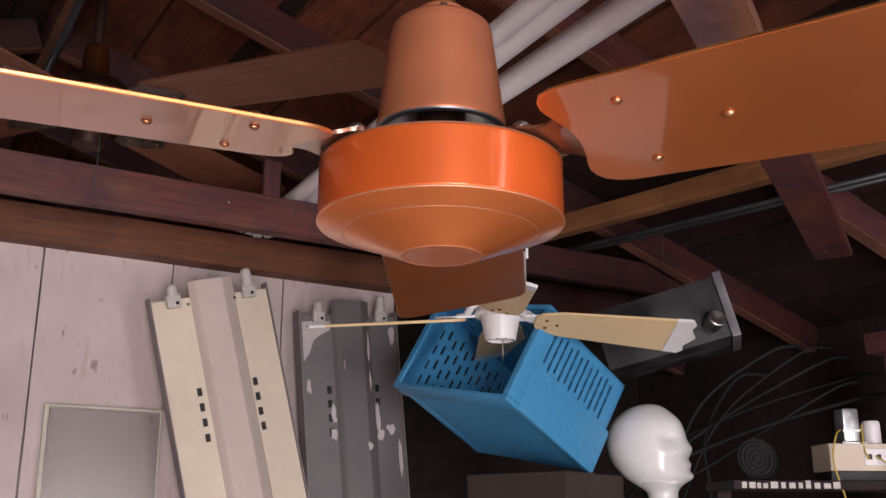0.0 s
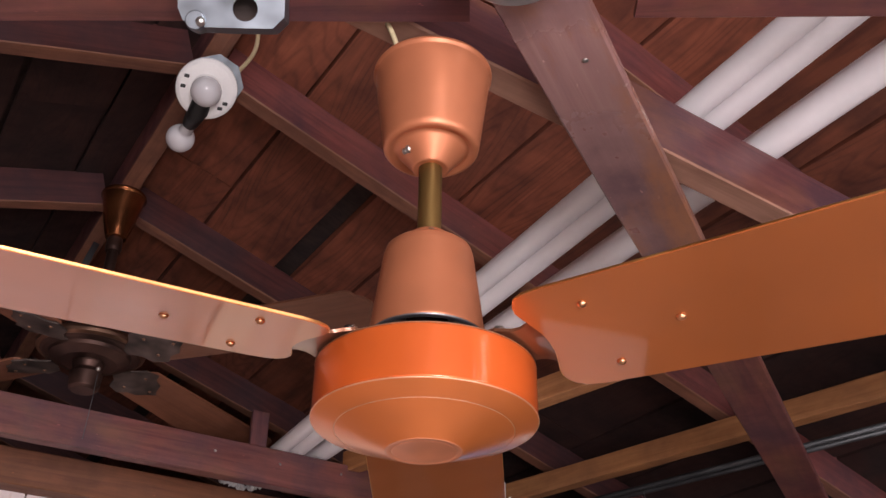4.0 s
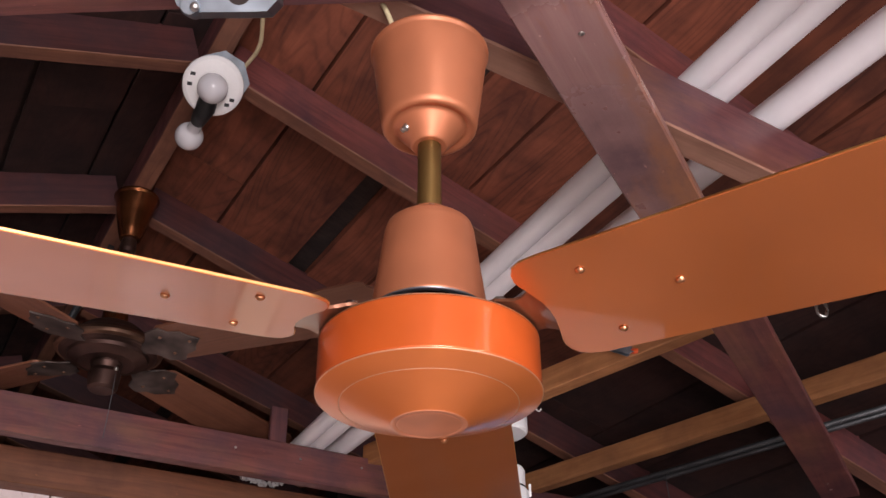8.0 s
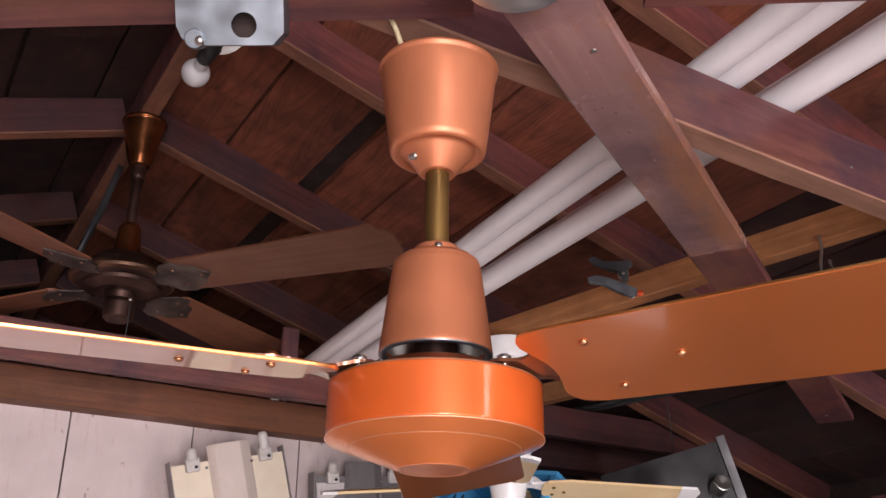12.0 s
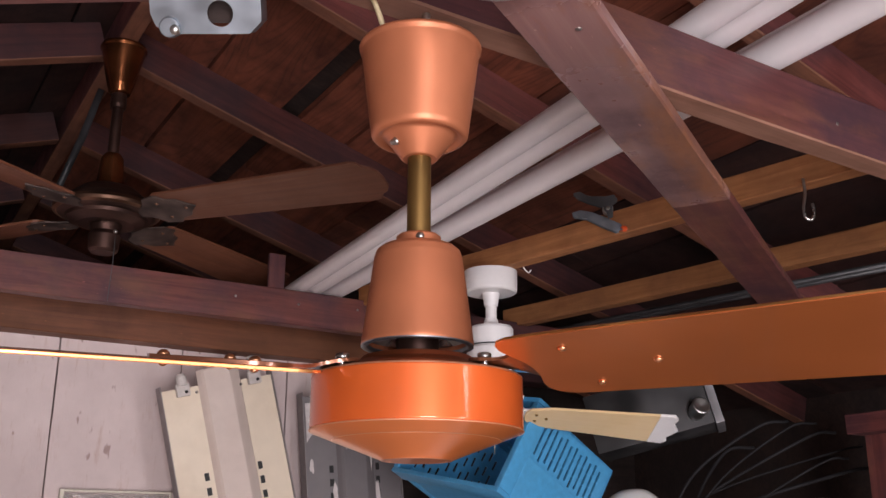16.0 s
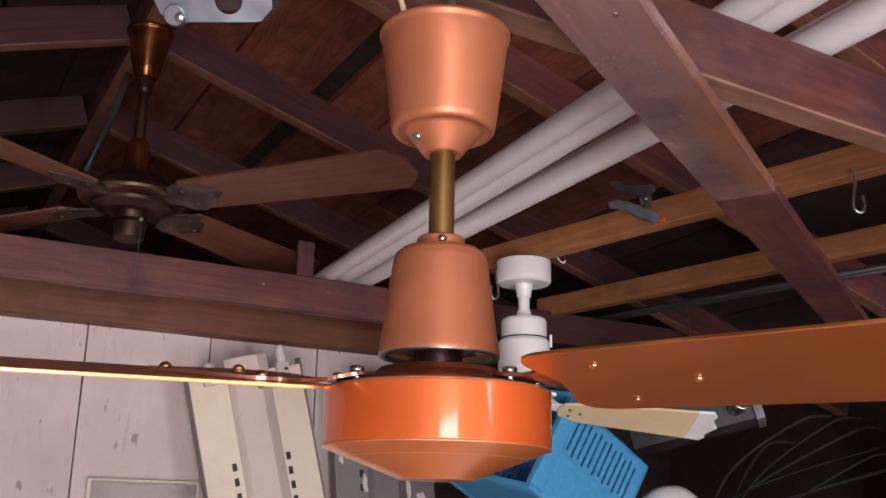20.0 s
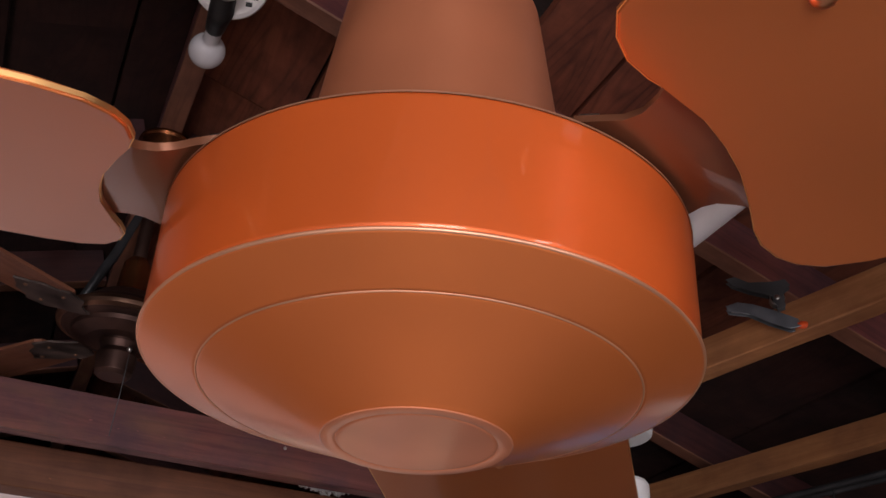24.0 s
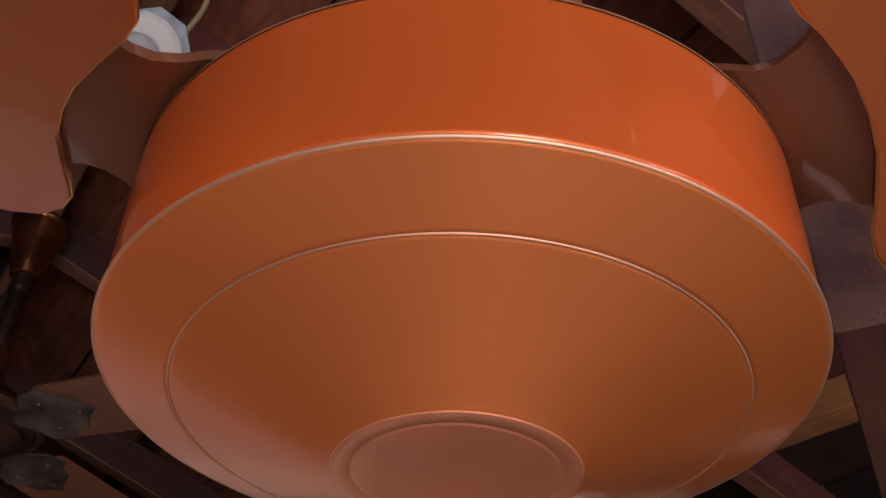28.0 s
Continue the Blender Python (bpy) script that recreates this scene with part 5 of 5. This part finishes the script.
# foam display head: one plain rounded mesh
# height, back and front of the head's outline from crown to base
HEAD = [(0.100, -0.012, 0.012), (0.096, -0.034, 0.026), (0.085, -0.056, 0.043), (0.063, -0.081, 0.065), (0.041, -0.092, 0.075), (0.018, -0.097, 0.079), (-0.010, -0.095, 0.079), (-0.034, -0.086, 0.079),
        (-0.056, -0.070, 0.081), (-0.072, -0.053, 0.078), (-0.085, -0.034, 0.066), (-0.097, -0.016, 0.057), (-0.112, -0.010, 0.055), (-0.150, -0.012, 0.058), (-0.163, -0.020, 0.066)]


def foam_head():
    """A plain moulded display head: an egg-shaped skull, shallow sockets, a short neck."""
    bm = bmesh.new()
    cols = 40
    outline = curve_points(HEAD, 4)
    rings = []
    for z, back, front in outline:
        cx, half = (back + front) / 2, (front - back) / 2
        wide = half * (0.80 if z > -0.08 else 0.95)
        ring = []
        for i in range(cols):
            a = 2 * math.pi * i / cols
            x, y = cx + half * math.cos(a), wide * math.sin(a)
            ahead = max(0.0, math.cos(a)) ** 14
            swell = ahead * (0.013 * math.exp(-((z + 0.006) / 0.016) ** 2) + 0.008 * math.exp(-((z + 0.040) / 0.009) ** 2) + 0.012 * math.exp(-((z + 0.068) / 0.012) ** 2))
            for b in (-0.72, 0.72):
                d = (a - b + math.pi) % (2 * math.pi) - math.pi
                swell -= 0.013 * math.exp(-(d / 0.26) ** 2 - ((z - 0.020) / 0.016) ** 2)
                swell += 0.004 * math.exp(-(d / 0.30) ** 2 - ((z + 0.018) / 0.016) ** 2)
            ring.append(bm.verts.new((x + swell * math.cos(a), y + swell * math.sin(a), z)))
        rings.append(ring)
    for a, b in zip(rings, rings[1:]):
        for i in range(cols):
            bm.faces.new((b[i], b[(i + 1) % cols], a[(i + 1) % cols], a[i]))
    bm.faces.new(rings[0])
    bm.faces.new(rings[-1][::-1])
    bmesh.ops.recalc_face_normals(bm, faces=bm.faces)
    return smooth(bm, 80)


solo("foam_head", foam_head(), foam, Matrix.Translation((0.490, 1.60, 1.968)) @ pose(0, 0, 0, 0, 0, -26) @ Matrix.Diagonal((1.05, 1.05, 1.0, 1.0)), "plain white foam display head on the dark shelf", "display head")

# ---- dark right-hand corner ----
t = thing("metal_cabinet", Matrix.Translation((0.560, 1.617, 2.272)) @ pose(0, 0, 0, 0, -14, -16) @ Matrix.Scale(0.887, 4), "dark sheet metal housing with a grey end panel", "metal box")
part("case", smooth(boxes(((-0.20, 0.0, -0.085), (0.139, 0.24, 0.085)), bevel=0.003), 30), shed_steel, t)
part("end_panel", boxes(((0.140, -0.008, -0.090), (0.164, 0.24, 0.094)), bevel=0.002), cabinet_grey, t, "paler folded end panel")
part("spotlight", lathe([(0.0, -0.02), (0.018, -0.02), (0.024, 0.0), (0.026, 0.035), (0.022, 0.037), (0.0, 0.032)], 28, m=pose(0.10, -0.015, -0.045, 75, 0, 30)), steel, t, "small steel spotlight")
part("hanger", tube([(0.0, 0.20, 0.080), (0.03, 0.18, 0.20), (0.05, 0.16, 0.30)], 0.0015, 6), shed_steel, t)

t = thing("wall_shelf", Matrix.Translation((0.801, 1.344, 0)) @ pose(0, 0, 0, 0, 0, 6), "dark shelf with a pale strip along its edge", "shelf")
part("shelf_board", boxes(((-0.205, 0.0, 1.866), (0.314, 0.157, 1.884)), bevel=0.002), dark_wood, t)
for x in (-0.195, 0.28):
    part("post", boxes(((x, 0.115, 0.0), (x + 0.03, 0.145, 1.866)), bevel=0.002), dark_wood, t)
rng = random.Random(3)
x = -0.188
while x < 0.016:
    w = rng.uniform(0.008, 0.017)
    part("label_strip", boxes(((x, -0.0025, 1.868), (x + w, -0.0005, 1.884 - rng.uniform(0, 0.006)))), socket_grey, t, "pale blank label")
    x += w + rng.uniform(0.003, 0.009)
t = thing("desk_fan_cage", Matrix.Translation((0.675, 1.399, 1.9305)) @ pose(0, 0, 0, 78, 0, 10) @ Matrix.Scale(0.785, 4), "dark round wire fan guard on the shelf", "fan guard")
for r in (0.012, 0.024, 0.036, 0.048, 0.056):
    part("wire_ring", tube([(r * math.cos(2 * math.pi * k / 28), r * math.sin(2 * math.pi * k / 28), 0) for k in range(29)], 0.0016, 6, closed_ends=False), black_iron, t)
part("back_disc", lathe([(0.0, -0.012), (0.054, -0.012), (0.056, -0.004), (0.0, -0.004)], 36), black_plastic, t)
t = thing("power_unit", Matrix.Translation((0.873, 1.395, 1.905)) @ pose(0, 0, 0, 0, 0, 4) @ Matrix.Scale(0.785, 4), "white electrical unit with yellow wires on the shelf", "electrical unit")
part("case", boxes(((-0.075, -0.03, 0.0), (0.155, 0.08, 0.072)), bevel=0.003), cream_enamel, t)
part("plinth", boxes(((-0.070, -0.02, -0.0265), (0.150, 0.075, 0.0)), bevel=0.002), black_plastic, t, "dark plinth")
part("socket_plate", boxes(((0.02, -0.033, 0.015), (0.10, -0.0302, 0.058)), bevel=0.001), white_enamel, t)
for x in (0.035, 0.06, 0.085):
    part("terminal", boxes(((x - 0.005, -0.0345, 0.030), (x + 0.005, -0.0332, 0.044))), black_plastic, t)
can = part("transformer", smooth(boxes(((-0.020, -0.012, 0.078), (0.026, 0.046, 0.168)), bevel=0.008), 30), bright_zinc, t, "shiny metal transformer can")
part("band", boxes(((-0.0225, -0.0145, 0.104), (0.0285, 0.0485, 0.112)), bevel=0.001), steel, can, "crimped band")
part("flange", boxes(((-0.030, -0.020, 0.072), (0.036, 0.054, 0.078)), bevel=0.001), steel, can)
part("relay", lathe([(0.0, 0.072), (0.024, 0.072), (0.024, 0.128), (0.021, 0.136), (0.0, 0.136)], 28, m=Matrix.Translation((0.072, 0.02, 0.0))), white_enamel, t, "white round capacitor")
for pts in (((-0.03, -0.012, 0.11), (-0.06, -0.045, 0.09), (-0.075, -0.05, 0.02), (-0.05, -0.05, -0.09), (-0.06, -0.05, -0.2)), ((0.05, -0.035, 0.04), (0.075, -0.07, 0.0), (0.055, -0.07, -0.06), (0.085, -0.06, -0.15), (0.09, -0.06, -0.3)),
            ((0.03, -0.012, 0.125), (0.022, -0.03, 0.06), (0.028, -0.04, 0.03))):
    part("yellow_wire", tube(curve_points(pts), 0.0026, 6), cable_yellow, t, "yellow wire")
part("wire_nut", lathe([(0.0, 0.0), (0.010, 0.0), (0.014, 0.03), (0.0, 0.032)], 14, m=pose(0.09, -0.06, -0.33, 0, 15, 0)), white_enamel, t)
rng = random.Random(8)
for n in range(7):
    a = Vector((rng.uniform(0.52, 0.78), rng.uniform(2.02, 2.2), rng.uniform(1.80, 1.98)))
    b = Vector((rng.uniform(0.85, 1.22), rng.uniform(2.05, 2.2), rng.uniform(2.12, 2.30)))
    mid = (a + b) / 2 + Vector((-0.05, 0, 0.03 - 0.05 * rng.random()))
    solo("hanging_cable", tube(curve_points([a - Vector((0.12, 0, 0.32)), a, mid, b, b + Vector((0.10, 0.02, 0.02))]), rng.uniform(0.003, 0.0055), 7), cable_dark, Matrix.Identity(4), "dark slack cable sweeping along the back", "cable", "cables at the back")

# ---- scraps caught between the tie beam and the wall plate ----
rng = random.Random(12)
bm = bmesh.new()
for k in range(26):
    p = Vector((0.495 + rng.uniform(-0.06, 0.06), 1.752 + rng.uniform(-0.012, 0.006), 2.5235 + rng.uniform(0, 0.012)))
    r = rng.uniform(0.004, 0.011)
    first = bmesh.ops.create_icosphere(bm, subdivisions=1, radius=r, matrix=Matrix.Translation(p))["verts"]
    for v in first:
        v.co += Vector((rng.uniform(-1, 1), rng.uniform(-1, 1), rng.uniform(-0.8, 0.5))) * r * 0.45
solo("insulation_scraps", bm, lint, GARAGE, "pale grey scraps of lint lying along the wall plate", "scraps", "", "stuff")
